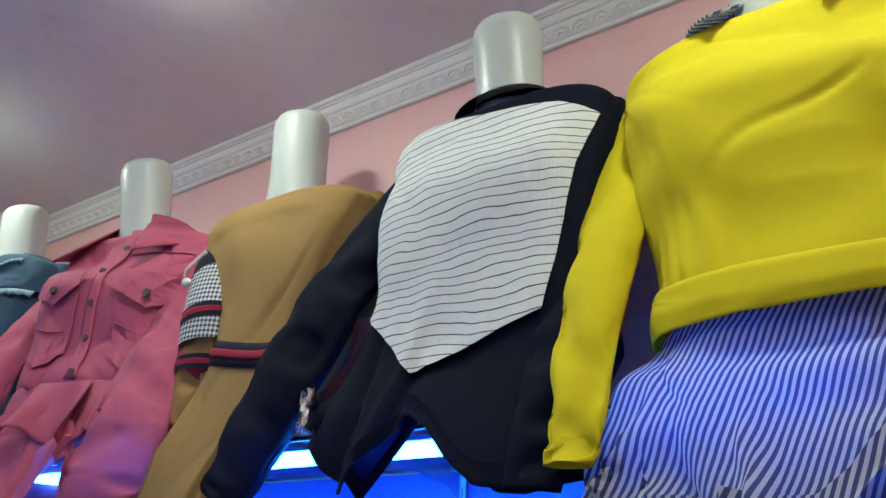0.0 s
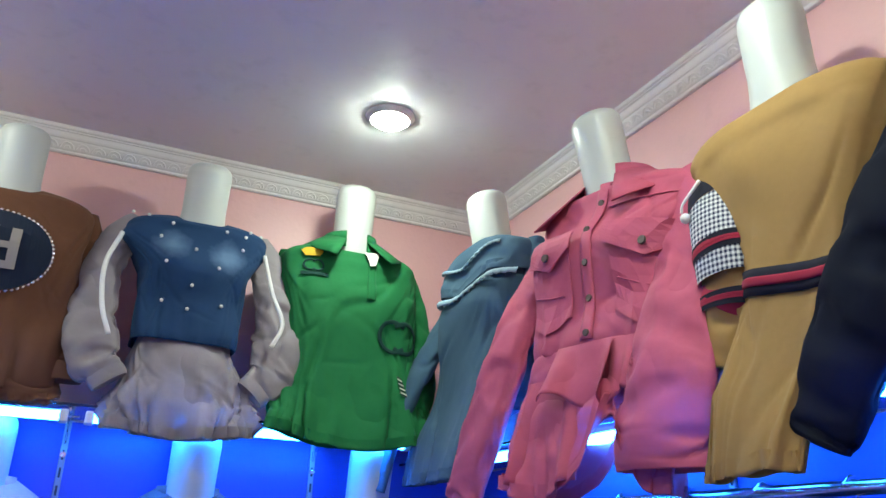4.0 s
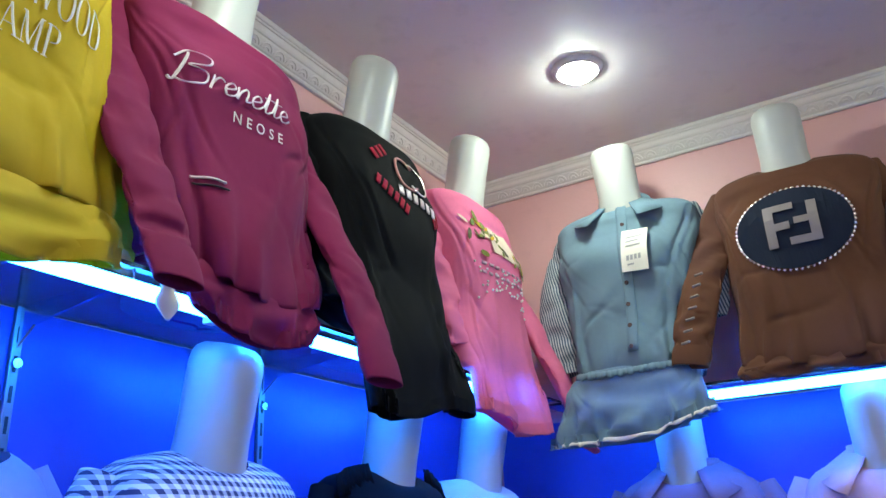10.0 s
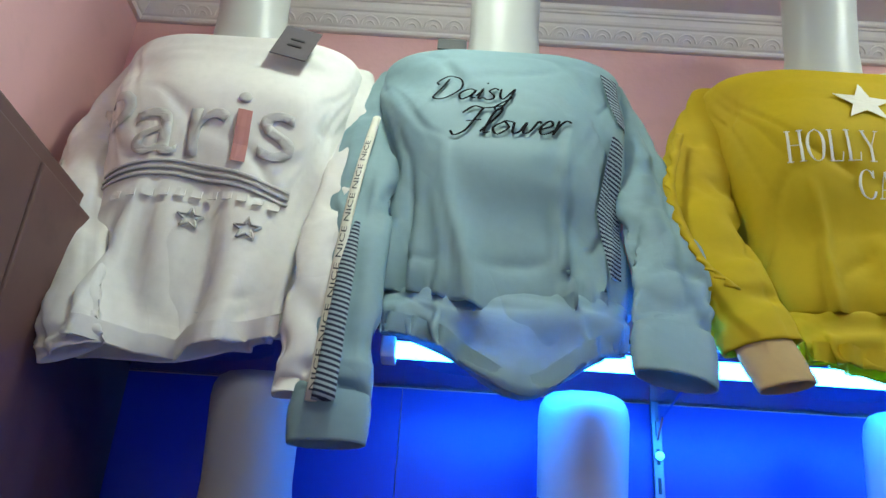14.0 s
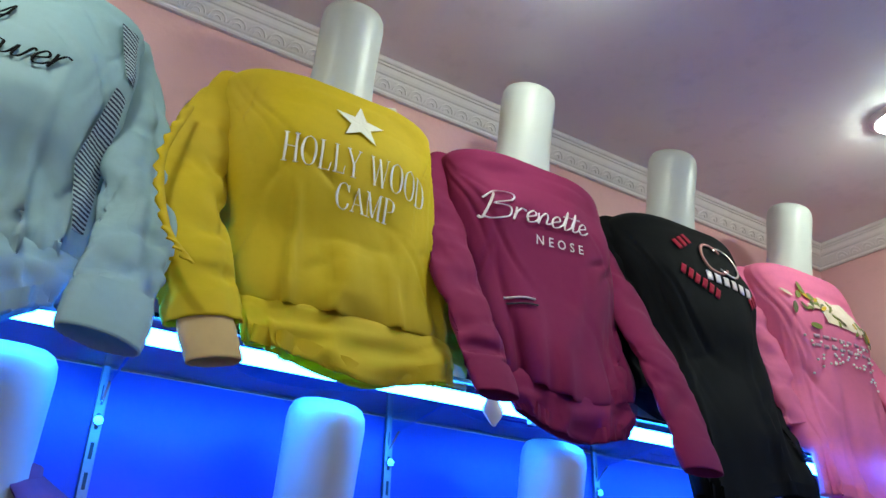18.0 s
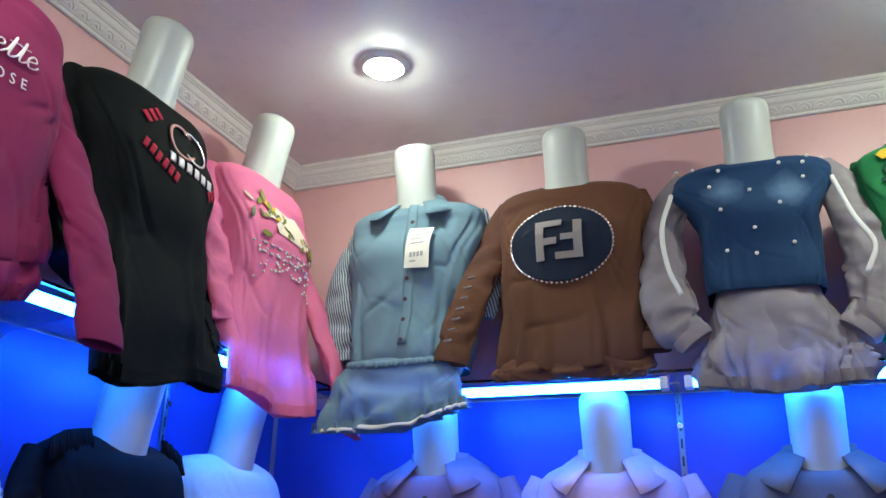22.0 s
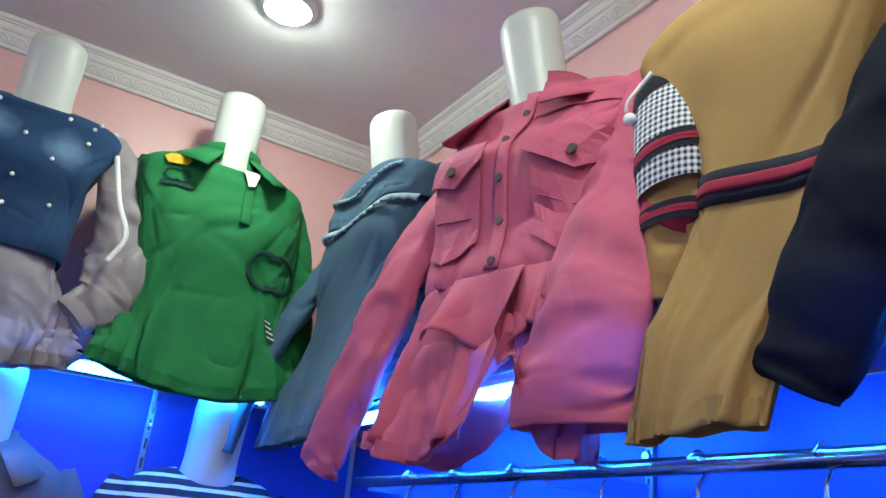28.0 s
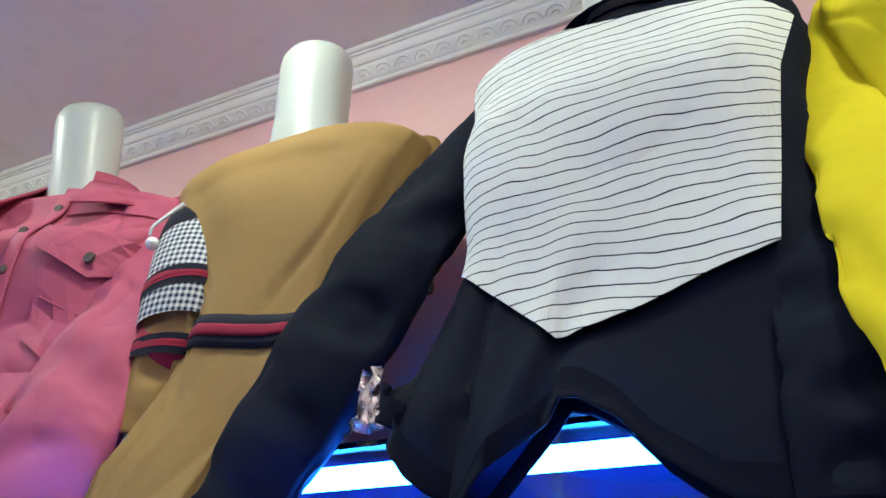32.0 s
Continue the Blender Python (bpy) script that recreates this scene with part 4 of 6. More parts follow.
M_ORANGE = cloth("orange_jersey", (0.62, 0.20, 0.02))
M_PLUM = cloth("plum_shirt", (0.20, 0.06, 0.14))
M_GINGHAM = cloth("gingham", (0.6, 0.6, 0.6), pattern=checks(0.016, (0.78, 0.78, 0.80), (0.05, 0.06, 0.13)))
M_BLUETOP = cloth("blue_jersey", (0.25, 0.30, 0.48))
M_PALE = cloth("pale_tee", (0.66, 0.72, 0.76))
M_FOIL = metal("crumpled_film", (0.50, 0.40, 0.40), 0.2)
M_HORN = paint("horn_button", (0.10, 0.07, 0.07), 0.25)

# ---- upper row, back wall ----
def steel_shirt():
    u = 0.61
    mannequin("B", u, SHELF["B"], 0.945, lean=0.09)
    g = garment("shirt_blouse", "B", u, "steel-blue button blouse with striped sleeves, gathered peplum and paper tag", "blouse")
    b = Body(torso(-0.225, 0.225, (0.24, -0.195, 0.205), (0.055, -0.185, 0.190), bust=0.01), 1, 0.011, cross=2.0)
    part("body", b.mesh(), M_STEEL, g)
    p = Body([(0.075, -0.17, 0.18, -0.137, 0.07), (0.05, -0.19, 0.19, -0.15, -0.02), (0.015, -0.2, 0.20, -0.155, -0.108), (-0.03, -0.21, 0.205, -0.165, -0.112), (-0.125, -0.225, 0.215, -0.175, -0.114)],
             2, 0.022, 0.8, m=48, count=30, cross=0, hem=lambda x: 0.32 * max(0.0, x - 0.03) - 0.01, spare=(1.07, 1.03))
    part("peplum", p.mesh(), M_STEEL, g, "gathered steel-blue peplum")
    frill(p, p.edge(), 0.010, M_PIPING, g, "lace_edge", "frayed white hem lace")
    frill(p, [(-0.17, 0.060), (-0.05, 0.053), (0.06, 0.056), (0.175, 0.060)], 0.020, M_STEEL, g, "waist_frill")
    sleeve(g, [(-0.175, 0, 0.565, 0.055), (-0.22, -0.02, 0.46, 0.062), (-0.245, -0.04, 0.33, 0.062), (-0.24, -0.05, 0.2, 0.060), (-0.225, -0.06, 0.09, 0.055)], M_STEEL_ST, 1, 0.012)
    sleeve(g, [(0.175, 0, 0.565, 0.055), (0.215, -0.02, 0.46, 0.06), (0.235, -0.04, 0.33, 0.058), (0.23, -0.05, 0.2, 0.05)], M_STEEL_ST, 2, 0.012)
    collar(g, M_STEEL, 0.632, 0.086, 0.105, 0.03, 22, 0.070, seed=2)
    band(b, [(0.012, 0.60), (0.018, 0.45), (0.022, 0.3), (0.02, 0.11)], 0.032, M_STEEL, g, "placket")
    for i in range(7):
        button(b, 0.018 + 0.003 * math.sin(i), 0.52 - i * 0.066, 0.007, M_HORN, g)
    tag = patch(b, [(0.022, 0.487), (0.102, 0.482), (0.094, 0.345), (0.015, 0.35)], M_TAG, g, "paper_tag", "cream paper tag with printed bars", 0.020, 0.0015)
    for i, (w_, z_) in enumerate(((0.05, 0.457), (0.04, 0.442), (0.045, 0.427), (0.02, 0.368))):
        patch(b, [(0.034, z_ + 0.003), (0.034 + w_, z_ + 0.003), (0.034 + w_, z_ - 0.002), (0.034, z_ - 0.002)], M_GREYTH, tag, "print_bar", "", 0.022, 0.0008, 1)
    for i in range(4):
        patch(b, [(0.034 + i * 0.012, 0.397), (0.042 + i * 0.012, 0.397), (0.041 + i * 0.012, 0.382), (0.033 + i * 0.012, 0.382)], M_GREYTH, tag, "print_bar", "", 0.022, 0.0008, 1)


def brown_top():
    u = 1.11
    mannequin("B", u, SHELF["B"], 0.932, lean=0.06)
    g = garment("sweatshirt", "B", u, "brown knit sweatshirt with a round sequin-edged badge", "sweatshirt")
    b = Body(torso(-0.215, 0.225, (0.20, -0.200, 0.218), (0.035, -0.20, 0.222), bust=0.012), 4, 0.015, hem=lambda x: -0.02 * math.cos(x * 9))
    part("body", b.mesh(), M_BROWN, g)
    h = Body([(0.07, -0.193, 0.213, -0.104, 0.09), (0.04, -0.22, 0.235, -0.128, 0.06), (0.012, -0.215, 0.23, -0.130, -0.09), (-0.008, -0.19, 0.21, -0.125, -0.106)], 5, 0.009, 1.0, m=22, cross=0, count=23)
    part("hem_band", h.mesh(), M_BROWN, g)
    sleeve(g, [(-0.18, 0, 0.565, 0.055), (-0.232, -0.03, 0.46, 0.058), (-0.262, -0.08, 0.33, 0.058), (-0.30, -0.125, 0.18, 0.056), (-0.318, -0.14, 0.09, 0.05)], M_BROWN, 3, 0.008, 0.052, 0.05)
    sleeve(g, [(0.185, 0, 0.565, 0.055), (0.22, -0.02, 0.45, 0.056), (0.23, -0.05, 0.30, 0.054), (0.232, -0.07, 0.15, 0.05), (0.23, -0.08, 0.10, 0.046)], M_BROWN, 4, 0.008, 0.05, 0.045)
    n = 40
    disc = [(-0.005 + 0.148 * math.cos(a), 0.385 + 0.118 * math.sin(a)) for a in np.linspace(0, 2 * math.pi, n, endpoint=False)]
    badge = patch(b, disc, M_NAVY, g, "badge", "round navy felt badge edged with silver sequins", 0.008, 0.003, 3)
    for i in range(64):
        a = 2 * math.pi * i / 64
        pearl(b, -0.005 + 0.15 * math.cos(a), 0.385 + 0.12 * math.sin(a), 0.0055, M_SEQUIN, badge, "sequin", 0.5)
    def bar(x0, x1, z0, z1):
        patch(b, [(x0, z0), (x1, z0), (x1, z1), (x0, z1)], M_GREYPRINT, badge, "badge_shape", "", 0.014, 0.002, 2)
    bar(-0.075, -0.050, 0.33, 0.45), bar(-0.050, 0.004, 0.43, 0.45), bar(-0.050, -0.012, 0.375, 0.395)
    bar(0.037, 0.062, 0.33, 0.445), bar(-0.018, 0.037, 0.33, 0.35), bar(0.0, 0.037, 0.385, 0.403)
    for i in range(7):
        z_ = 0.30 - i * 0.034
        x_ = -0.272 - i * 0.008
        y_ = -0.160 - 0.012 * i
        q = rod((x_ - 0.012, y_, z_), (x_ + 0.012, y_, z_ + 0.004), 0.0035, 6)
        part("sleeve_print", q, M_GREYPRINT, g)


def pearl_vest():
    u = 1.645
    mannequin("B", u, SHELF["B"], 0.928, lean=0.07)
    g = garment("layered_blouse", "B", u, "washed denim vest dotted with pearls over a grey satin blouse", "blouse")
    v = Body(torso(-0.215, 0.205, (0.33, -0.15, 0.15), (0.205, -0.158, 0.145), bust=0.015, chest=(-0.155, 0.16)), 7, 0.004, hem=lambda x: -0.012 * x, cross=0.6)
    part("vest", v.mesh(), M_DENIMV, g, "washed denim vest front with pearls")
    p = Body([(0.25, -0.12, 0.12, -0.10, 0.075), (0.21, -0.135, 0.13, -0.112, 0.08), (0.08, -0.17, 0.18, -0.148, 0.05), (0.02, -0.18, 0.185, -0.16, -0.105), (-0.06, -0.165, 0.17, -0.165, -0.112)], 8, 0.028, 0.9, m=60, count=34, cross=0.5,
             hem=lambda x: -0.012 * math.cos(x * 12), spare=(1.08, 1.03))
    part("peplum", p.mesh(), M_SATIN, g, "gathered grey satin peplum")
    sleeve(g, [(-0.175, 0, 0.58, 0.05), (-0.235, -0.02, 0.5, 0.055), (-0.262, -0.06, 0.37, 0.060), (-0.262, -0.09, 0.25, 0.070), (-0.245, -0.12, 0.14, 0.072), (-0.205, -0.13, 0.085, 0.05)], M_SATIN, 5, 0.018, 0.05, 0.03, rings=0.8)
    sleeve(g, [(0.175, 0, 0.58, 0.05), (0.22, -0.02, 0.5, 0.055), (0.245, -0.06, 0.38, 0.060), (0.262, -0.08, 0.26, 0.072), (0.255, -0.10, 0.14, 0.072), (0.205, -0.12, 0.085, 0.05)], M_SATIN, 6, 0.018, 0.05, 0.03, rings=0.8)
    for s, pts in ((-1, [(-0.225, -0.075, 0.52), (-0.255, -0.12, 0.40), (-0.245, -0.165, 0.27), (-0.215, -0.185, 0.18)]), (1, [(0.20, -0.075, 0.52), (0.225, -0.13, 0.38), (0.255, -0.165, 0.28), (0.225, -0.175, 0.2)])):
        rows = tube_rows([(*q, 0.007) for q in pts], 24, 8, s, 0.001, 1.0, False)
        part("piping", loft(rows, True, True, True), M_PIPING, g)
    for x, z in ((-0.16, 0.59), (-0.09, 0.565), (0.07, 0.565), (0.145, 0.585), (-0.118, 0.515), (-0.015, 0.485), (0.125, 0.515), (0.055, 0.43), (-0.095, 0.43), (-0.015, 0.365), (0.078, 0.32),
                 (-0.09, 0.315), (-0.018, 0.295), (-0.205, 0.605), (0.185, 0.59), (0.13, 0.56)):
        pearl(v, x, z, 0.0055, M_PEARL, g)


def green_shirt():
    u = 2.145
    mannequin("B", u, SHELF["B"], 0.982, lean=0.04)
    g = garment("cotton_shirt", "B", u, "emerald green cotton shirt with an open collar and dark prints", "shirt")
    b = Body(torso(-0.235, 0.225, (0.24, -0.225, 0.228), (-0.045, -0.262, 0.235), True, bust=0.01, chest=(-0.225, 0.222)), 10, 0.020, cross=2.2, spare=(1.06, 1.04), hem=lambda x: -0.035 * math.cos((x - 0.0) * 7) + 0.02)
    part("body", b.mesh(), M_GREEN, g)
    sleeve(g, [(-0.185, 0, 0.565, 0.055), (-0.215, -0.01, 0.46, 0.056), (-0.21, -0.03, 0.3, 0.055), (-0.20, -0.05, 0.15, 0.055), (-0.195, -0.06, 0.06, 0.05)], M_GREEN, 7, 0.01, 0.052)
    sleeve(g, [(0.185, 0, 0.565, 0.055), (0.222, -0.02, 0.46, 0.056), (0.245, -0.04, 0.32, 0.056), (0.25, -0.06, 0.18, 0.056), (0.225, -0.09, 0.06, 0.05)], M_GREEN, 8, 0.01, 0.05)
    collar(g, M_GREEN, 0.650, 0.092, 0.105, 0.035, 24, 0.075, rise=0.04, seed=5)
    band(b, [(0.05, 0.62), (0.045, 0.5), (0.04, 0.41)], 0.03, M_GREEN, g, "placket")
    patch(b, [(0.02, 0.585), (0.07, 0.585), (0.055, 0.535), (0.035, 0.53)], M_TAG, g, "paper_label", "cream paper label inside the collar", 0.014, 0.001, 2)
    patch(b, [(-0.19, 0.558), (-0.175, 0.570), (-0.135, 0.572), (-0.12, 0.558), (-0.132, 0.54), (-0.178, 0.538)], M_GOLD, g, "embroidered_crest", "gold embroidered crest", 0.006, 0.003, 2)
    def arc(cx, cz, r, a0, a1, w, m):
        pts = [(cx + r * math.cos(math.radians(t)), cz + r * 0.95 * math.sin(math.radians(t))) for t in np.linspace(a0, a1, 8)]
        band(b, pts, w, m, g, "printed_arc", "", 0.0035, 24, 0.001)
    arc(-0.160, 0.508, 0.020, 45, 315, 0.006, M_GREEN_D), arc(-0.138, 0.508, 0.020, -135, 135, 0.006, M_GREEN_D)
    patch(b, [(-0.19, 0.482), (-0.105, 0.482), (-0.105, 0.47), (-0.19, 0.47)], M_GREEN_D, g, "print_bar", "", 0.005, 0.001, 3)
    arc(0.165, 0.30, 0.052, -135, 135, 0.013, M_GREEN_D), arc(0.125, 0.30, 0.052, 45, 315, 0.013, M_GREEN_D)
    for i in range(9):
        z_ = 0.165 - 0.007 * i
        patch(b, [(0.135 + 0.002 * i, z_ + 0.007), (0.152 + 0.003 * i, z_ + 0.001), (0.151 + 0.003 * i, z_ - 0.003), (0.137 + 0.002 * i, z_ + 0.003)], M_PRINT if i % 2 else M_INK, g, "feather_print", "", 0.006, 0.001, 1)


# ---- upper row, left wall ----
def white_top():
    u = -3.165
    mannequin("L", u, SHELF["L"], 0.94)
    g = garment("white_sweatshirt", "L", u, "white cotton sweatshirt with raised grey lettering", "sweatshirt")
    b = Body(torso(-0.205, 0.225, (0.24, -0.195, 0.21), (-0.055, -0.19, 0.20), True, bust=0.015), 12, 0.020, cross=1.8, hem=lambda x: 0.22 * max(0.0, x - 0.02))
    part("body", b.mesh(), M_WHITE, g)
    sleeve(g, [(-0.175, 0, 0.565, 0.056), (-0.215, -0.03, 0.42, 0.058), (-0.215, -0.07, 0.28, 0.056), (-0.165, -0.12, 0.12, 0.054), (-0.11, -0.165, -0.02, 0.05), (-0.09, -0.175, -0.07, 0.048)], M_WHITE, 9, 0.011)
    sleeve(g, [(0.19, 0, 0.565, 0.056), (0.225, -0.04, 0.42, 0.058), (0.235, -0.1, 0.25, 0.050), (0.23, -0.16, 0.10, 0.042), (0.237, -0.205, -0.06, 0.040), (0.239, -0.21, -0.12, 0.039)], M_WHITE, 10, 0.011)
    words(b, "Paris", -0.035, 0.345, 0.195, M_SERIF, g, "lettering", "silver-grey embroidered letters", bold=0.001, turn=-2)
    patch(b, [(0.049, 0.378), (0.073, 0.375), (0.073, 0.279), (0.049, 0.281)], M_ROSETH, g, "rose_letter_fill", "rose thread filling of a letter", 0.006, 0.001, 2)
    for i in range(3):
        band(b, [(-0.16, 0.228 + 0.012 * i), (-0.05, 0.250 + 0.012 * i), (0.05, 0.240 + 0.012 * i), (0.15, 0.212 + 0.012 * i)], 0.0055, M_SERIF, g, "embroidered_line", "", 0.003)
    for i in range(11):
        x_ = -0.125 + i * 0.025
        z_ = 0.210 - 0.9 * (x_ - 0.0) ** 2
        patch(b, [(x_, z_), (x_ + 0.015, z_), (x_ + 0.015, z_ + 0.014), (x_, z_ + 0.014)], M_WHITE, g, "raised_bar", "", 0.004, 0.0015, 1)
    for cx, cz, r in ((0.006, 0.172, 0.02), (0.10, 0.155, 0.022)):
        star = [(cx + (r if i % 2 == 0 else r * 0.42) * math.sin(math.pi * i / 5), cz + (r if i % 2 == 0 else r * 0.42) * math.cos(math.pi * i / 5)) for i in range(10)]
        for i in range(10):
            band(b, [star[i], star[(i + 1) % 10]], 0.003, M_SERIF, g, "star_stitch", "", 0.003, 4)
    t = part("price_tag", box(-0.034, 0.034, -0.0015, 0.0015, -0.04, 0.04, 0.001), M_GREYSH, g, "grey card tag with dark marks")
    t.matrix_basis = pose(0.118, -0.135, 0.543, -12, 14, 0)
    for z_ in (-0.012, 0.004):
        part("tag_mark", box(-0.012, 0.014, -0.003, -0.0014, z_, z_ + 0.004), M_INK, t)


def daisy_top():
    u = -2.67
    mannequin("L", u, SHELF["L"], 0.94)
    g = garment("pale_blue_sweatshirt", "L", u, "pale blue sweatshirt with black script and striped side panels", "sweatshirt")
    b = Body(torso(-0.22, 0.22, (0.24, -0.200, 0.212), (0.085, -0.195, 0.210), bust=0.012), 14, 0.022, cross=1.6, count=18, hem=lambda x: -0.045 * math.exp(-((x - 0.03) / 0.12) ** 2))
    part("body", b.mesh(), M_DAISY, g)
    h = Body([(0.10, -0.170, 0.190, -0.105, 0.06), (0.075, -0.182, 0.198, -0.126, -0.05), (0.04, -0.178, 0.192, -0.138, -0.108), (0.005, -0.17, 0.186, -0.142, -0.112)], 15, 0.010, 1.0, m=26, cross=0, count=20, hem=lambda x: -0.085 * math.exp(-((x - 0.03) / 0.10) ** 2))
    part("hem_band", h.mesh(), M_DAISY, g, "loose gathered hem band")
    s1 = sleeve(g, [(-0.185, 0, 0.565, 0.056), (-0.222, -0.04, 0.44, 0.058), (-0.228, -0.1, 0.28, 0.054), (-0.225, -0.15, 0.12, 0.05), (-0.22, -0.2, -0.06, 0.050), (-0.218, -0.215, -0.13, 0.050)], M_DAISY, 11, 0.010, 0.05, 0.06)
    sleeve(g, [(0.185, 0, 0.565, 0.056), (0.23, -0.03, 0.42, 0.058), (0.25, -0.08, 0.27, 0.058), (0.255, -0.14, 0.12, 0.060), (0.235, -0.19, -0.0, 0.058)], M_DAISY, 12, 0.014, 0.056, 0.085)
    rows = tube_rows([(-0.220, -0.175, 0.16, 0.004), (-0.222, -0.195, 0.10, 0.010), (-0.222, -0.225, 0.0, 0.013), (-0.222, -0.255, -0.14, 0.015)], 30, 10, 1, 0.001, 0.4, False)
    part("sleeve_stripe", loft(rows, True, True, True), M_DAISY_ST, s1, "dark ribbed sleeve stripe")
    rows = tube_rows([(-0.222, -0.092, 0.42, 0.007), (-0.230, -0.146, 0.28, 0.008), (-0.236, -0.190, 0.12, 0.008), (-0.238, -0.245, -0.14, 0.008)], 30, 10, 1, 0.001, 0.5, False)
    part("sleeve_tape", loft(rows, True, True, True), M_PRINT, s1, "white printed tape")
    tape_writing(s1, [(-0.238, -0.2505, -0.13), (-0.236, -0.1955, 0.12), (-0.230, -0.1515, 0.28), (-0.222, -0.0975, 0.41)], "NICE NICE NICE NICE NICE NICE NICE NICE", 0.011, M_INK, "black printed capitals")
    patch(b, [(0.185, 0.39), (0.205, 0.38), (0.19, 0.12), (0.172, 0.12), (0.152, 0.235)], M_DAISY_ST, g, "side_panel", "dark striped side panel", 0.004, 0.002, 4)
    patch(b, [(0.172, 0.535), (0.205, 0.535), (0.215, 0.42), (0.198, 0.42)], M_DAISY_ST, g, "shoulder_panel", "dark striped shoulder panel", 0.004, 0.002, 3)
    script(b, "Daisy", -0.135, 0.438, 0.0270, 0.0034, M_BLACK, g, "black script lettering", 0.04, 0.38, 1.08)
    script(b, "Flower", -0.092, 0.358, 0.031, 0.0042, M_BLACK, g, "black script lettering", 0.06, 0.38, 1.12)
    part("neck_label", box(-0.128, -0.072, -0.062, -0.058, 0.612, 0.636), M_INK, g, "black woven neck label")


def mustard_top():
    u = -2.05
    mannequin("L", u, SHELF["L"], 0.94)
    g = garment("mustard_sweatshirt", "L", u, "mustard yellow sweatshirt with a white star and lettering", "sweatshirt")
    b = Body(torso(-0.235, 0.215, (0.24, -0.205, 0.225), (0.085, -0.20, 0.23), bust=0.015), 17, 0.011, hem=lambda x: 0.0)
    part("body", b.mesh(), M_MUSTARD, g)
    h = Body([(0.105, -0.180, 0.215, -0.105, 0.06), (0.08, -0.192, 0.225, -0.126, -0.05), (0.04, -0.188, 0.218, -0.137, -0.106), (0.0, -0.18, 0.21, -0.140, -0.112)], 18, 0.008, 1.0, m=22, cross=0, count=20, hem=lambda x: -0.03 * math.exp(-((x - 0.03) / 0.11) ** 2))
    part("hem_band", h.mesh(), M_MUSTARD, g)
    s1 = sleeve(g, [(-0.195, 0, 0.565, 0.058), (-0.25, -0.03, 0.44, 0.065), (-0.285, -0.07, 0.28, 0.068), (-0.275, -0.12, 0.12, 0.068), (-0.25, -0.16, 0.005, 0.06)], M_MUSTARD, 13, 0.012, 0.042, 0.075, M_SAND)
    sleeve(g, [(0.18, 0.01, 0.565, 0.056), (0.235, 0.0, 0.44, 0.056), (0.265, 0.0, 0.28, 0.055), (0.27, -0.02, 0.13, 0.052), (0.26, -0.03, 0.06, 0.048)], M_MUSTARD, 14, 0.01, 0.045, 0.06, M_SAND)
    g2 = spline([(-0.31, -0.095, 0.43), (-0.35, -0.15, 0.28), (-0.335, -0.205, 0.14), (-0.30, -0.247, 0.07)], 60)
    ribbon([tuple(q + np.array((0.010, 0.004, 0))) for q in g2], [tuple(q + np.array((-0.004 + 0.004 * math.sin(i * 1.3), 0.004 * math.cos(i * 1.1), 0))) for i, q in enumerate(g2)], 0.003, M_MUSTARD, s1, "ruffle")
    r = 0.052
    cx, cz = 0.003, 0.485
    star = [(cx + (r if i % 2 == 0 else r * 0.40) * 1.05 * math.sin(math.pi * i / 5 + 0.08), cz + (r if i % 2 == 0 else r * 0.40) * math.cos(math.pi * i / 5 + 0.08)) for i in range(10)]
    patch(b, star, M_PRINT, g, "star_print", "white printed star", 0.0026, 0.0008, 3, True)
    capitals(b, "HOLLY WOOD", -0.15, 0.165, 0.352, 0.062, 0.004, M_PRINT, g, "white printed capitals")
    capitals(b, "CAMP", -0.042, 0.085, 0.284, 0.052, 0.0, M_PRINT, g, "white printed capitals")
    t = part("neck_tag", box(-0.04, 0.04, -0.001, 0.001, -0.025, 0.025, 0.0008), M_TAG, g, "small pale tag behind the neck")
    t.matrix_basis = pose(0.135, 0.02, 0.655, -15, -20, 0)
    part("tag_mark", box(-0.03, 0.03, -0.0025, -0.0008, 0.0, 0.006), M_INK, t)


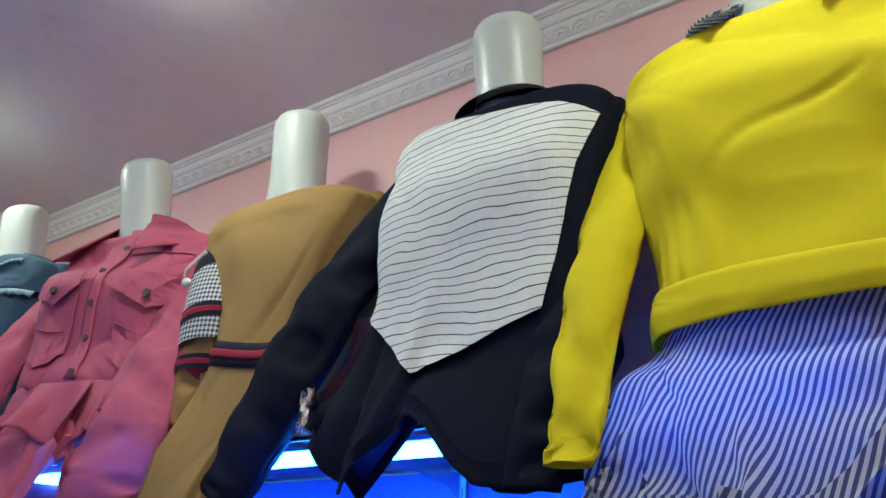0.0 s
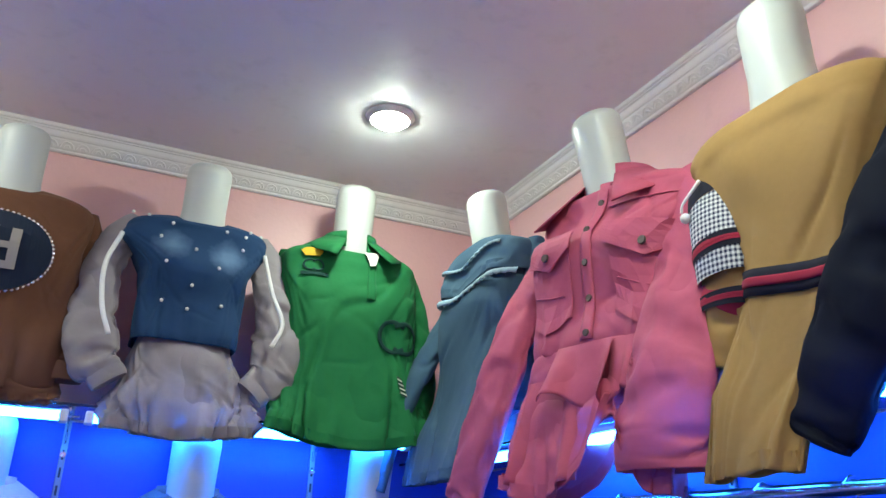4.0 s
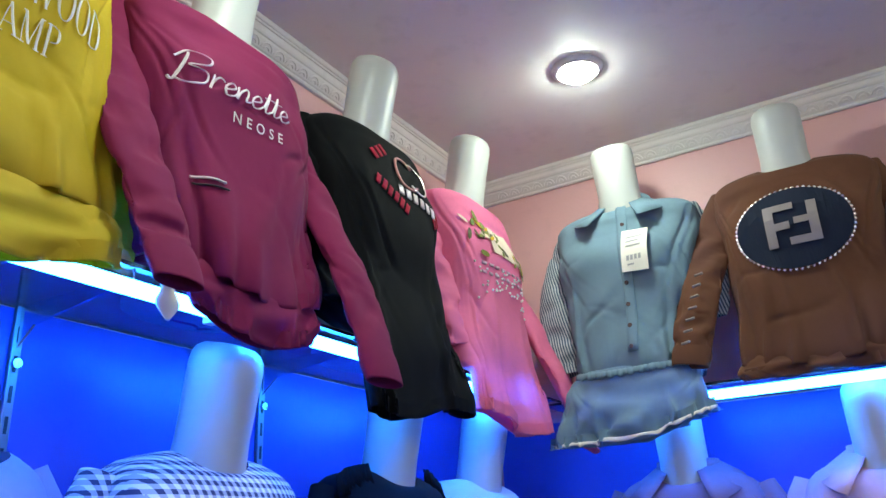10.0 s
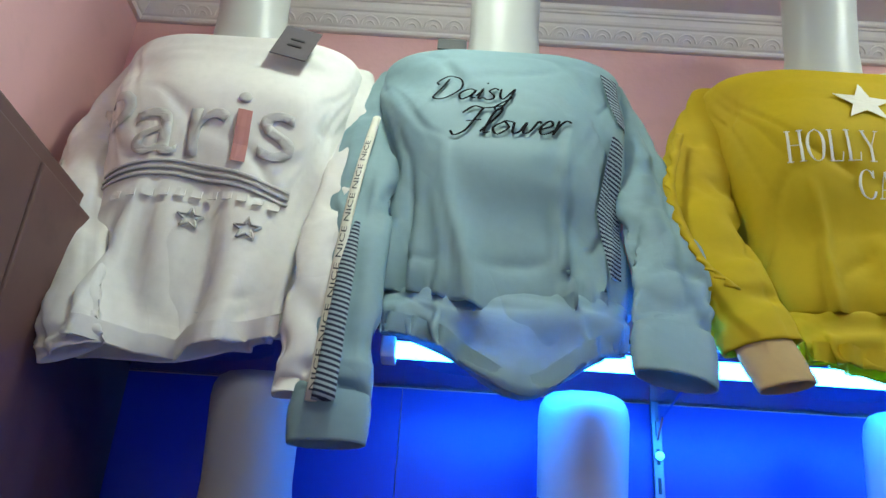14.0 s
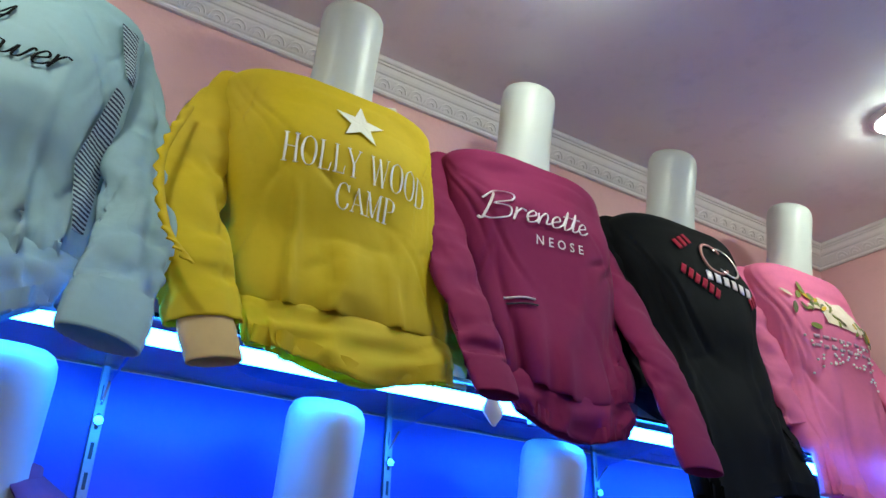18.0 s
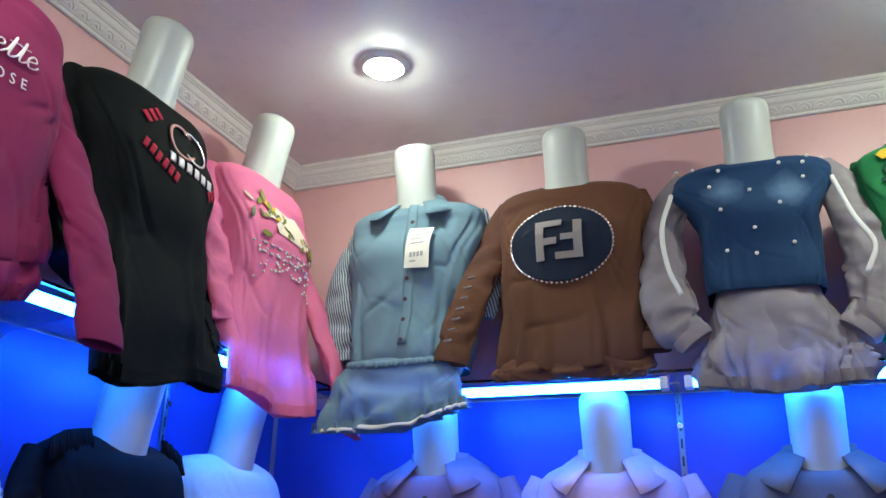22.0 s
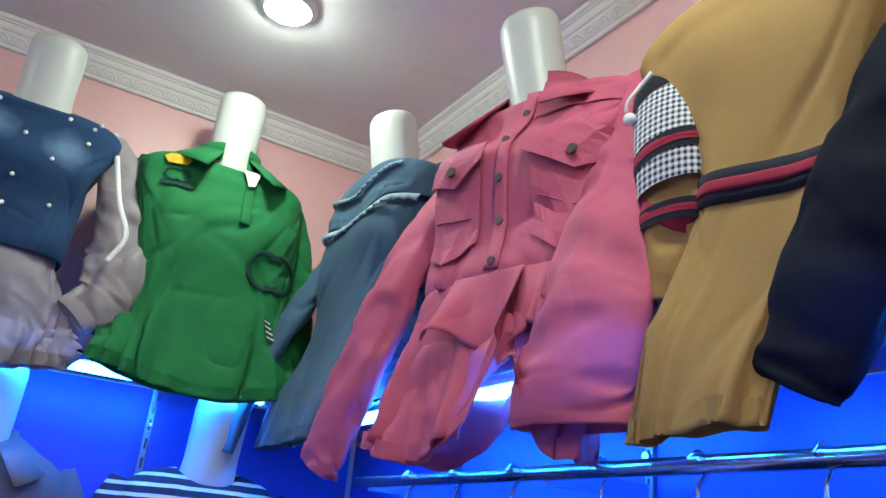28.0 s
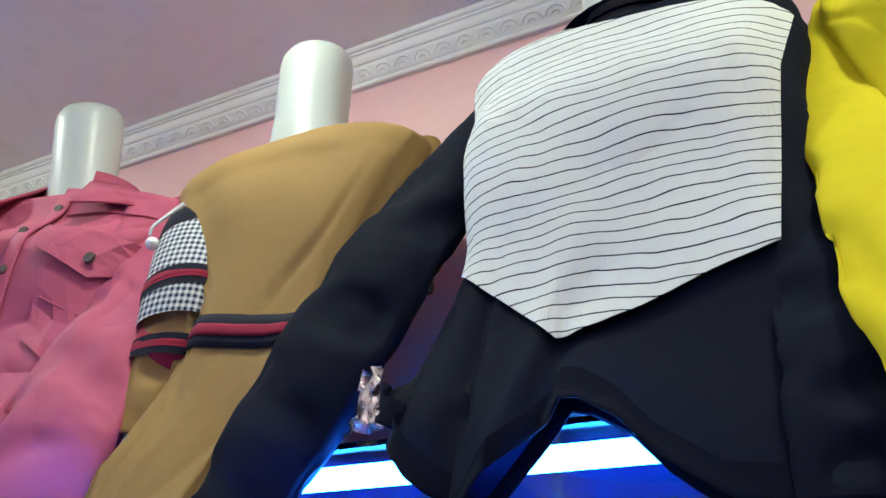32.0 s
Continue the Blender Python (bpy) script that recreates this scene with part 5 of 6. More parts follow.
def burgundy_top():
    u = -1.56
    mannequin("L", u, SHELF["L"], 0.94)
    g = garment("burgundy_sweatshirt", "L", u, "burgundy fleece sweatshirt with silver script on the chest", "sweatshirt")
    b = Body(torso(-0.23, 0.215, (0.24, -0.205, 0.215), (0.06, -0.19, 0.21), bust=0.015), 20, 0.018, hem=lambda x: -0.05 * math.cos((x - 0.03) * 8) + 0.01)
    part("body", b.mesh(), M_BURG, g)
    h = Body([(0.075, -0.163, 0.188, -0.104, 0.06), (0.045, -0.175, 0.198, -0.128, -0.05), (0.015, -0.165, 0.185, -0.130, -0.104), (-0.02, -0.13, 0.15, -0.128, -0.106)], 21, 0.009, 1.0, m=22, cross=0, count=20, hem=lambda x: -0.045 * math.cos((x - 0.03) * 9) + 0.01)
    part("hem_band", h.mesh(), M_BURG, g)
    sleeve(g, [(-0.19, 0, 0.565, 0.056), (-0.24, -0.04, 0.42, 0.058), (-0.255, -0.1, 0.26, 0.056), (-0.245, -0.16, 0.1, 0.052), (-0.245, -0.19, 0.02, 0.046)], M_BURG, 15, 0.009, 0.046, 0.06)
    sleeve(g, [(0.18, 0, 0.565, 0.056), (0.22, -0.04, 0.42, 0.058), (0.242, -0.1, 0.26, 0.058), (0.25, -0.16, 0.1, 0.06), (0.248, -0.2, -0.05, 0.058)], M_BURG, 16, 0.009, 0.055, 0.06)
    script(b, "Brenette", -0.20, 0.380, 0.029, 0.0045, M_SILVER, g, "silver script lettering", 0.09, 0.25, 1.42)
    words(b, "NEOSE", 0.005, 0.362, 0.030, M_SILVER, g, "lettering", "small silver capitals", spread=1.7, turn=-4)
    band(b, [(-0.14, 0.208), (-0.10, 0.213), (-0.077, 0.213)], 0.004, M_SILVER, g, "silver_bar", "silver metal bar")
    band(b, [(-0.135, 0.196), (-0.10, 0.199), (-0.072, 0.20)], 0.003, M_INK, g, "pocket_slit")
    rows = tube_rows([(-0.212, -0.135, 0.05, 0.010), (-0.208, -0.137, 0.02, 0.014), (-0.204, -0.14, -0.02, 0.013), (-0.204, -0.14, -0.045, 0.022), (-0.204, -0.14, -0.07, 0.004)], 30, 14, 2, 0.002, 0.5, False)
    part("paper_ticket", loft(rows, True, True, True), M_TAG, g, "folded cream paper ticket tied at the cuff")


def black_top():
    u = -1.045
    mannequin("L", u, SHELF["L"], 0.94)
    g = garment("black_sweatshirt", "L", u, "black jersey sweatshirt with red and silver embroidery", "sweatshirt")
    b = Body(torso(-0.23, 0.21, (0.22, -0.205, 0.215), (-0.10, -0.20, 0.19), True, bust=0.015), 23, 0.008, hem=lambda x: -0.02 + 0.02 * math.sin(x * 14))
    part("body", b.mesh(), M_BLACK, g)
    sleeve(g, [(-0.185, 0, 0.565, 0.056), (-0.23, -0.03, 0.42, 0.058), (-0.235, -0.06, 0.26, 0.056), (-0.225, -0.09, 0.1, 0.05)], M_BLACK, 17, 0.008)
    sleeve(g, [(0.18, 0.01, 0.565, 0.056), (0.205, 0.01, 0.42, 0.058), (0.225, -0.02, 0.26, 0.06), (0.225, -0.06, 0.1, 0.06), (0.215, -0.10, 0.02, 0.058)], M_BLACK, 18, 0.008)
    def arc(cx, cz, r, a0, a1, w, m):
        pts = [(cx + r * math.cos(math.radians(t)), cz + r * 0.95 * math.sin(math.radians(t))) for t in np.linspace(a0, a1, 12)]
        band(b, pts, w, m, g, "sequin_arc", "arc of silver sequins", 0.005, 24)
        for q in pts[1:-1]:
            pearl(b, q[0], q[1], 0.0035, M_SEQUIN, g, "sequin", 0.6)
    arc(0.022, 0.48, 0.047, 40, 320, 0.007, M_ROSETH), arc(0.068, 0.48, 0.047, -140, 140, 0.007, M_SEQUIN)
    def row(x0, z0, x1, z1, n, high, m, name, label):
        for i in range(n):
            t0, t1 = i / n, (i + 0.62) / n
            dx, dz = x1 - x0, z1 - z0
            a, c = (x0 + dx * t0, z0 + dz * t0), (x0 + dx * t1, z0 + dz * t1)
            band(b, [a, c], high * 0.95, m, g, name, label, 0.003, 4, 0.001)
    row(-0.105, 0.49, -0.045, 0.53, 3, 0.032, M_RED, "red_stitch", "red embroidered stroke")
    row(-0.115, 0.42, 0.01, 0.365, 6, 0.030, M_RED, "red_stitch", "red embroidered stroke")
    row(0.13, 0.375, 0.17, 0.40, 3, 0.030, M_RED, "red_stitch", "red embroidered stroke")
    row(-0.03, 0.42, 0.15, 0.405, 6, 0.028, M_SILVER, "silver_stitch", "silver embroidered stroke")


def pink_top():
    u = -0.52
    mannequin("L", u, SHELF["L"], 0.94)
    g = garment("pink_sweatshirt", "L", u, "bright pink jersey top with a floral sequin print and beads", "sweatshirt")
    b = Body(torso(-0.225, 0.215, (0.22, -0.21, 0.205), (-0.10, -0.285, 0.165), True, bust=0.015), 26, 0.012, hem=lambda x: -0.02 * math.cos(x * 12))
    part("body", b.mesh(), M_PINK, g)
    sleeve(g, [(-0.185, 0, 0.565, 0.056), (-0.22, -0.03, 0.42, 0.056), (-0.225, -0.06, 0.26, 0.054), (-0.22, -0.09, 0.1, 0.05)], M_PINK, 19, 0.008)
    sleeve(g, [(0.18, 0, 0.565, 0.056), (0.225, -0.03, 0.42, 0.056), (0.245, -0.10, 0.24, 0.056), (0.245, -0.17, 0.05, 0.056), (0.235, -0.215, -0.10, 0.054), (0.23, -0.225, -0.15, 0.052)], M_PINK, 20, 0.009)
    rnd = random.Random(4)
    patch(b, [(-0.10, 0.45), (-0.06, 0.485), (0.0, 0.475), (0.06, 0.49), (0.12, 0.46), (0.14, 0.41), (0.05, 0.395), (-0.06, 0.40)], M_CREAM, g, "cream_print", "cream printed ground", 0.0025, 0.0008, 3)
    for i in range(46):
        if i < 26:
            x_, z_ = -0.085 + rnd.gauss(0, 0.05), 0.44 + rnd.gauss(0, 0.03) + 0.2 * 0.0
        else:
            x_, z_ = 0.125 + rnd.gauss(0, 0.028), 0.405 + rnd.gauss(0, 0.018)
        a = rnd.uniform(0, math.pi)
        l, w_ = rnd.uniform(0.010, 0.022), rnd.uniform(0.004, 0.009)
        c, s = math.cos(a), math.sin(a)
        q = [(l * math.cos(t), w_ * math.sin(t)) for t in np.linspace(0, 2 * math.pi, 8, endpoint=False)]
        patch(b, [(x_ + c * p - s * d, z_ + s * p + c * d) for p, d in q], (M_LEAF, M_CREAM, M_LEAF, M_LEAFD, M_GOLD)[i % 5], g, "petal", "olive or cream sequin petal", 0.0035 + 0.0007 * (i % 4), 0.0008, 1)
    for i in range(2):
        for j in range(8):
            x_ = -0.13 + j * 0.034
            z_ = 0.355 - 0.026 * i + 0.02 * x_
            band(b, [(x_, z_), (x_ + 0.02, z_)], 0.008, M_LILAC, g, "print_bar", "", 0.002, 4)
    for i in range(54):
        x_ = rnd.uniform(-0.17, 0.19)
        pearl(b, x_, 0.35 - rnd.random() * 0.10 * (0.5 + abs(x_) * 4), 0.0038, M_PEARL, g, "bead", 0.9)


# ---- upper row, right wall ----
def denim_top():
    u = 0.56
    mannequin("R", u, SHELF["R"], 0.94, lean=0.06, out=0.225)
    g = garment("denim_blouse", "R", u, "blue denim blouse with a frayed double yoke", "blouse", out=0.225)
    b = Body(torso(-0.215, 0.215, (0.24, -0.21, 0.22), (-0.09, -0.26, 0.235), True, bust=0.01), 30, 0.012)
    part("body", b.mesh(), M_DENIM, g)
    c = Body([(0.632, -0.085, 0.085, -0.09, 0.07), (0.625, -0.14, 0.14, -0.11, 0.08), (0.60, -0.225, 0.225, -0.125, 0.09), (0.54, -0.24, 0.24, -0.132, 0.09), (0.47, -0.235, 0.235, -0.145, 0.092)], 31, 0.004, 1.0, m=26, cross=0,
             hem=lambda x: -0.28 * max(0.0, 0.16 - abs(x)) + 0.02)
    part("yoke", c.mesh(), M_DENIM, g, "frayed denim yoke")
    ln = [(-0.235, 0.475), (-0.18, 0.47), (-0.10, 0.45), (0.0, 0.435), (0.1, 0.45), (0.18, 0.47), (0.235, 0.475)]
    frill(c, ln, 0.016, M_FRAY, g, "frayed_edge", "pale frayed edge", 70, 0.004)
    frill(c, [(x * 0.8, z + 0.10) for x, z in ln], 0.010, M_FRAY, g, "frayed_edge", "pale frayed edge", 70, 0.004)
    sleeve(g, [(-0.185, 0, 0.575, 0.06), (-0.225, -0.06, 0.44, 0.066), (-0.26, -0.13, 0.27, 0.072), (-0.30, -0.19, 0.08, 0.076), (-0.33, -0.21, -0.10, 0.074)], M_DENIM, 21, 0.012)
    sleeve(g, [(0.185, 0, 0.575, 0.06), (0.22, -0.02, 0.42, 0.06), (0.222, -0.03, 0.25, 0.056), (0.215, -0.04, 0.09, 0.05)], M_DENIM, 22, 0.012)
    collar(g, M_DENIM, 0.632, 0.088, 0.05, 0.015, 34, 0.03, seed=8, rise=0.012)


def rose_shirt():
    u = 1.115
    mannequin("R", u, SHELF["R"], 0.955, lean=0.08)
    turn = 12.0
    c_, s_ = math.cos(math.radians(turn)), math.sin(math.radians(turn))
    def back(pts):
        return [(x * c_ + y * s_, -x * s_ + y * c_, z, r) for x, y, z, r in pts]
    g = garment("rose_overshirt", "R", u, "rose pink cotton overshirt with flap pockets and a loose peplum", "shirt", None, turn)
    b = Body(torso(-0.225, 0.27, (0.28, -0.215, 0.25), (0.17, -0.205, 0.245), bust=0.02, front=-0.145), 33, 0.006, 0.6, cross=2.0)
    part("body", b.mesh(), M_ROSE, g)
    p = Body([(0.20, -0.20, 0.24, -0.135, 0.065), (0.165, -0.21, 0.25, -0.155, 0.06), (0.07, -0.215, 0.25, -0.165, -0.03), (0.015, -0.20, 0.26, -0.175, -0.08), (-0.06, -0.21, 0.27, -0.19, -0.09), (-0.14, -0.215, 0.27, -0.20, -0.092)],
             34, 0.020, 0.9, m=60, count=30, cross=0.3, hem=lambda x: 0.17 * math.exp(-((x - 0.13) / 0.05) ** 2) + 0.02 * math.sin(x * 18))
    part("peplum", p.mesh(), M_ROSE, g, "gathered rose peplum with a raised front")
    def flap(x0, x1, z0, z1, out, seed):
        """A loose flap of the peplum that swings out."""
        rows = []
        for i, t in enumerate(np.linspace(0, 1, 14)):
            z = z0 + (z1 - z0) * t
            wide = (x1 - x0) * (1 + 0.25 * t)
            rows.append([((x0 + x1) / 2 + wide * (q - 0.5) + 0.012 * t * math.sin(q * 9 + seed), -0.165 - float(swing(z)) - out * t * (0.55 + 0.45 * math.sin(q * 7.5 + seed)) - 0.01 * math.sin(q * 14 + seed) * t, z + 0.02 * t * math.sin(q * 6 + seed)) for q in np.linspace(0, 1, 26)])
        front = np.array(rows)
        rear = front[::-1].copy()
        rear[:, :, 1] += 0.003
        part("peplum_flap", loft(np.concatenate([front, rear]), False), M_ROSE, g, "loose front flap of the peplum")
    flap(-0.05, 0.115, 0.17, 0.035, 0.06, 0.4)
    flap(-0.14, 0.03, 0.10, -0.15, 0.05, 2.0)
    flap(0.10, 0.20, 0.165, 0.03, 0.035, 4.0)
    sleeve(g, back([(-0.185, -0.02, 0.565, 0.060), (-0.215, -0.09, 0.44, 0.068), (-0.25, -0.155, 0.27, 0.074), (-0.30, -0.19, 0.08, 0.074), (-0.375, -0.20, -0.10, 0.068), (-0.40, -0.20, -0.16, 0.066)]), M_ROSE, 23, 0.014)
    sleeve(g, back([(0.25, 0.02, 0.56, 0.06), (0.285, -0.03, 0.42, 0.066), (0.305, -0.08, 0.25, 0.078), (0.315, -0.12, 0.08, 0.095), (0.312, -0.135, -0.05, 0.108), (0.31, -0.135, -0.12, 0.108)]), M_ROSE, 24, 0.015)
    collar(g, M_ROSE, 0.640, 0.098, 0.135, 0.055, 30, 0.105, seed=9, rise=0.04)
    band(b, [(0.03, 0.60), (0.035, 0.45), (0.03, 0.3), (0.03, 0.18)], 0.034, M_ROSE, g, "placket")
    for i in range(5):
        button(b, 0.032, 0.535 - i * 0.085, 0.0095, M_HORN, g)
    for cx, cz, k in ((-0.095, 0.455, 0.0), (0.185, 0.43, -0.18)):
        def on(x, z):
            return (cx + x, cz + z + k * x)
        patch(b, [on(-0.075, -0.02), on(0.078, -0.02), on(0.074, -0.21), on(0.0, -0.245), on(-0.07, -0.21)], M_ROSE, g, "pocket", "", 0.004, 0.003)
        patch(b, [on(-0.09, 0.0), on(0.092, 0.0), on(0.09, -0.045), on(0.015, -0.088), on(-0.088, -0.05)], M_ROSE, g, "pocket_flap", "pointed pocket flap", 0.016, 0.004)
        button(b, *on(0.015, -0.055), 0.011, M_HORN, g, lift=0.026)
        band(b, [on(-0.06, -0.135), on(0.0, -0.15), on(0.055, -0.155)], 0.003, M_ROSE, g, "seam", "", 0.009)
    band(b, [(0.06, 0.515), (0.16, 0.505), (0.255, 0.50)], 0.004, M_ROSE, g, "seam", "", 0.003)


def tan_dress():
    u = 1.665
    mannequin("R", u, SHELF["R"], 0.935, lean=0.03)
    g = garment("tan_tunic", "R", u, "tan crepe tunic with navy and red trim and a checked sleeve", "tunic")
    b = Body(torso(-0.235, 0.25, (0.21, -0.095, 0.20), (-0.12, -0.125, 0.085), True, bust=0.005, chest=(-0.165, 0.24), top=0.585, front=-0.11), 36, 0.005, hem=lambda x: -0.02 + 0.03 * x - 0.10 * x * x + 0.003 * math.sin(x * 70))
    part("body", b.mesh(), M_TAN, g)
    for dz, m, w_ in ((0.0, M_TRIM_N, 0.05), (0.0, M_TRIM_R, 0.017)):
        band(b, [(-0.10, 0.203), (-0.05, 0.193), (0.02, 0.178), (0.1, 0.165), (0.185, 0.16)], w_, m, g, "waist_trim", "navy trim with a red centre line", 0.004 if m is M_TRIM_N else 0.008)
    arm = [(-0.20, 0, 0.525, 0.056), (-0.165, -0.055, 0.43, 0.062), (-0.125, -0.085, 0.31, 0.062), (-0.115, -0.085, 0.18, 0.056), (-0.13, -0.08, 0.06, 0.05)]
    s1 = sleeve(g, arm, M_TAN, 25, 0.008)
    sleeve(g, [(0.2, 0, 0.525, 0.058), (0.225, 0.0, 0.44, 0.056), (0.225, 0.02, 0.36, 0.05), (0.215, 0.03, 0.28, 0.04)], M_TAN, 26, 0.01)
    fine = spline(arm, 101)
    def ring(i0, i1, material, name, grow, label=""):
        pts = [(*fine[i][:3], fine[i][3] + grow) for i in np.linspace(i0, i1, 5).astype(int)]
        part(name, loft(tube_rows(pts, 14, 32, 0, 0.0, 0.85 - 0.49 * i0 / 100, False, 0.5, 0.85 - 0.49 * i1 / 100)), material, s1, label)
    ring(23, 34, M_TRIM_N, "dark_yoke", 0.004, "dark sleeve yoke")
    ring(34, 66, M_CHECK, "check_panel", 0.004, "navy and white checked sleeve panel")
    for a_, b_, m_, gr in ((52, 58, M_TRIM_N, 0.006), (54, 56, M_TRIM_R, 0.0075), (72, 78, M_TRIM_N, 0.004), (74, 76, M_TRIM_R, 0.0055)):
        ring(a_, b_, m_, "sleeve_trim", gr)
    part("drawstring", loft(tube_rows([(-0.145, -0.115, 0.445, 0.002), (-0.165, -0.123, 0.42, 0.002), (-0.182, -0.128, 0.40, 0.002), (-0.187, -0.125, 0.385, 0.002)], 20, 6, 0, 0.0, 1.0, False), True, True, True), M_PIPING, g, "white drawstring")
    q = bmesh.new()
    bmesh.ops.create_uvsphere(q, u_segments=12, v_segments=8, radius=0.011)
    q.transform(Matrix.Translation((-0.188, -0.125, 0.376)))
    part("cord_bead", q, M_PEARL, g, "white bead on the cord")


def stripe_top():
    u = 2.245
    mannequin("R", u, SHELF["R"], 0.945, lean=0.05)
    g = garment("panelled_blouse", "R", u, "black blouse with a white pinstriped pointed front panel", "blouse")
    k = torso(-0.235, 0.215, (0.24, -0.222, 0.20), (-0.045, -0.275, 0.25), True, bust=0.015)
    b = Body(k, 40, 0.013, hem=lambda x: float(np.interp(x, (-0.28, -0.22, -0.165, -0.115, -0.07, -0.03, 0.03, 0.08, 0.13, 0.25), (0.08, -0.01, -0.06, 0.0, 0.05, 0.04, -0.02, -0.055, -0.06, -0.04))))
    part("body", b.mesh(), M_NIGHT, g)
    front = [(-0.225, 0.545), (-0.16, 0.572), (-0.08, 0.570), (0.0, 0.552), (0.08, 0.540), (0.15, 0.530), (0.208, 0.505), (0.180, 0.40), (0.145, 0.145), (0.08, 0.125), (0.0, 0.095), (-0.075, 0.072), (-0.13, 0.125), (-0.208, 0.195), (-0.212, 0.40)]
    panel_front(b, front, M_STRIPE, g)
    sleeve(g, [(-0.19, 0, 0.565, 0.058), (-0.245, -0.055, 0.42, 0.064), (-0.315, -0.10, 0.25, 0.076), (-0.385, -0.12, 0.08, 0.080), (-0.45, -0.125, -0.06, 0.066), (-0.472, -0.125, -0.105, 0.056)], M_NIGHT, 27, 0.006)
    sleeve(g, [(0.165, 0, 0.565, 0.055), (0.195, -0.02, 0.42, 0.056), (0.19, -0.06, 0.25, 0.056), (0.18, -0.12, 0.1, 0.048), (0.168, -0.155, -0.03, 0.042), (0.163, -0.165, -0.11, 0.038)], M_NIGHT, 28, 0.006)
    rows = [[((0.088 + o) * math.cos(a), (0.078 + o) * math.sin(a) - 0.004, zz) for a in np.linspace(0, 2 * math.pi, 30, endpoint=False)] for zz, o in ((0.600, 0.035), (0.618, 0.016), (0.634, 0.0), (0.632, -0.006), (0.60, 0.01))]
    part("neck_band", loft(rows), M_NIGHT, g, "wide black neckband")
    rows = []
    rnd = random.Random(9)
    for s in range(7):
        rows.append([(-0.315 + (0.004 + 0.004 * (1 - t)) * s + 0.02 * t + rnd.uniform(-0.008, 0.008), -0.175 - 0.012 * rnd.random(), -0.005 + 0.07 * t + rnd.uniform(-0.010, 0.010)) for t in np.linspace(0, 1, 7)])
    part("tag_bag", loft(rows, False), M_FOIL, g, "crumpled clear bag with spare buttons")


def panel_front(body, outline, material, parent):
    patch(body, outline, material, parent, "front_panel", "white front panel with thin black pinstripes", 0.0065, 0.0015, 14)


def yellow_layer():
    u = 2.735
    mannequin("R", u, SHELF["R"], 0.96)
    g = garment("layered_sweatshirt", "R", u, "bright yellow jersey sweatshirt over a blue striped shirt", "sweatshirt")
    b = Body(torso(-0.245, 0.245, (0.26, -0.205, 0.22), (0.135, -0.195, 0.215), bust=0.02, front=-0.14), 43, 0.0045, hem=lambda x: 0.03 * x)
    part("body", b.mesh(), M_YELLOW, g)
    h = Body([(0.150, -0.190, 0.210, -0.145, 0.09), (0.138, -0.203, 0.223, -0.166, 0.09), (0.10, -0.206, 0.227, -0.172, 0.09), (0.08, -0.204, 0.225, -0.168, 0.085)], 44, 0.002, 1.0, m=24, cross=0, hem=lambda x: 0.03 * x, spare=None)
    part("hem_band", h.mesh(), M_YELLOW, g, "turned yellow hem band")
    s = Body([(0.13, -0.17, 0.18, -0.10, 0.08), (0.09, -0.185, 0.20, -0.125, 0.03), (0.045, -0.21, 0.235, -0.145, -0.05), (0.015, -0.225, 0.25, -0.165, -0.105), (-0.08, -0.25, 0.27, -0.185, -0.11), (-0.16, -0.25, 0.26, -0.2, -0.112)],
             45, 0.026, 0.9, m=60, count=18, cross=0.2, hem=lambda x: 0.12 * max(0.0, math.sin((x - 0.02) * 9)))
    part("shirt_tail", s.mesh(), M_SHIRTST, g, "blue and white striped shirt tail")
    sleeve(g, [(-0.2, 0, 0.565, 0.058), (-0.235, -0.03, 0.43, 0.058), (-0.255, -0.09, 0.27, 0.05), (-0.262, -0.15, 0.1, 0.044), (-0.255, -0.195, -0.05, 0.036), (-0.257, -0.2, -0.09, 0.034)], M_YELLOW, 29, 0.007)
    sleeve(g, [(0.2, 0, 0.565, 0.058), (0.25, -0.03, 0.42, 0.06), (0.27, -0.08, 0.26, 0.056), (0.27, -0.12, 0.1, 0.05)], M_YELLOW, 30, 0.007)
    collar(g, M_SHIRTST, 0.640, 0.09, 0.07, 0.02, 24, 0.045, label="striped shirt collar", seed=4)


for make in (steel_shirt, brown_top, pearl_vest, green_shirt, white_top, daisy_top, mustard_top, burgundy_top, black_top, pink_top,
             denim_top, rose_shirt, tan_dress, stripe_top, yellow_layer):
    make()


# ---- lower row ----
def lower(wall, u, name, label, category, material, collared=False, seed=0, shl=-0.205, shr=0.205, neck=0.08, top=0.622, buttons=0, extra=None):
    z = LOW[wall]
    mannequin(wall, u, z, 0.96, label="white plastic mannequin torso under the glass shelf, lit blue", group="lower row of mannequins")
    g = garment(name, wall, u, label, category, z + 0.015)
    b = Body(torso(shl, shr, (0.24, -0.16, 0.16), (0.02, -0.18, 0.18), bust=0.012, neck=neck, top=top), seed, 0.01, m=40, lean=0.0)
    part("body", b.mesh(), material, g)
    for s in (-1, 1):
        sleeve(g, [(s * 0.175, 0, 0.565, 0.055), (s * 0.225, -0.02, 0.45, 0.06), (s * 0.24, -0.05, 0.3, 0.058), (s * 0.235, -0.07, 0.15, 0.052)], material, seed + s, 0.008)
    if collared:
        collar(g, material, 0.640, 0.088, 0.10, 0.035, 26, 0.075, seed=seed)
    for i in range(buttons):
        button(b, 0.0, 0.52 - i * 0.085, 0.008, M_HORN, g)
    if extra:
        extra(b, g)
    return b, g


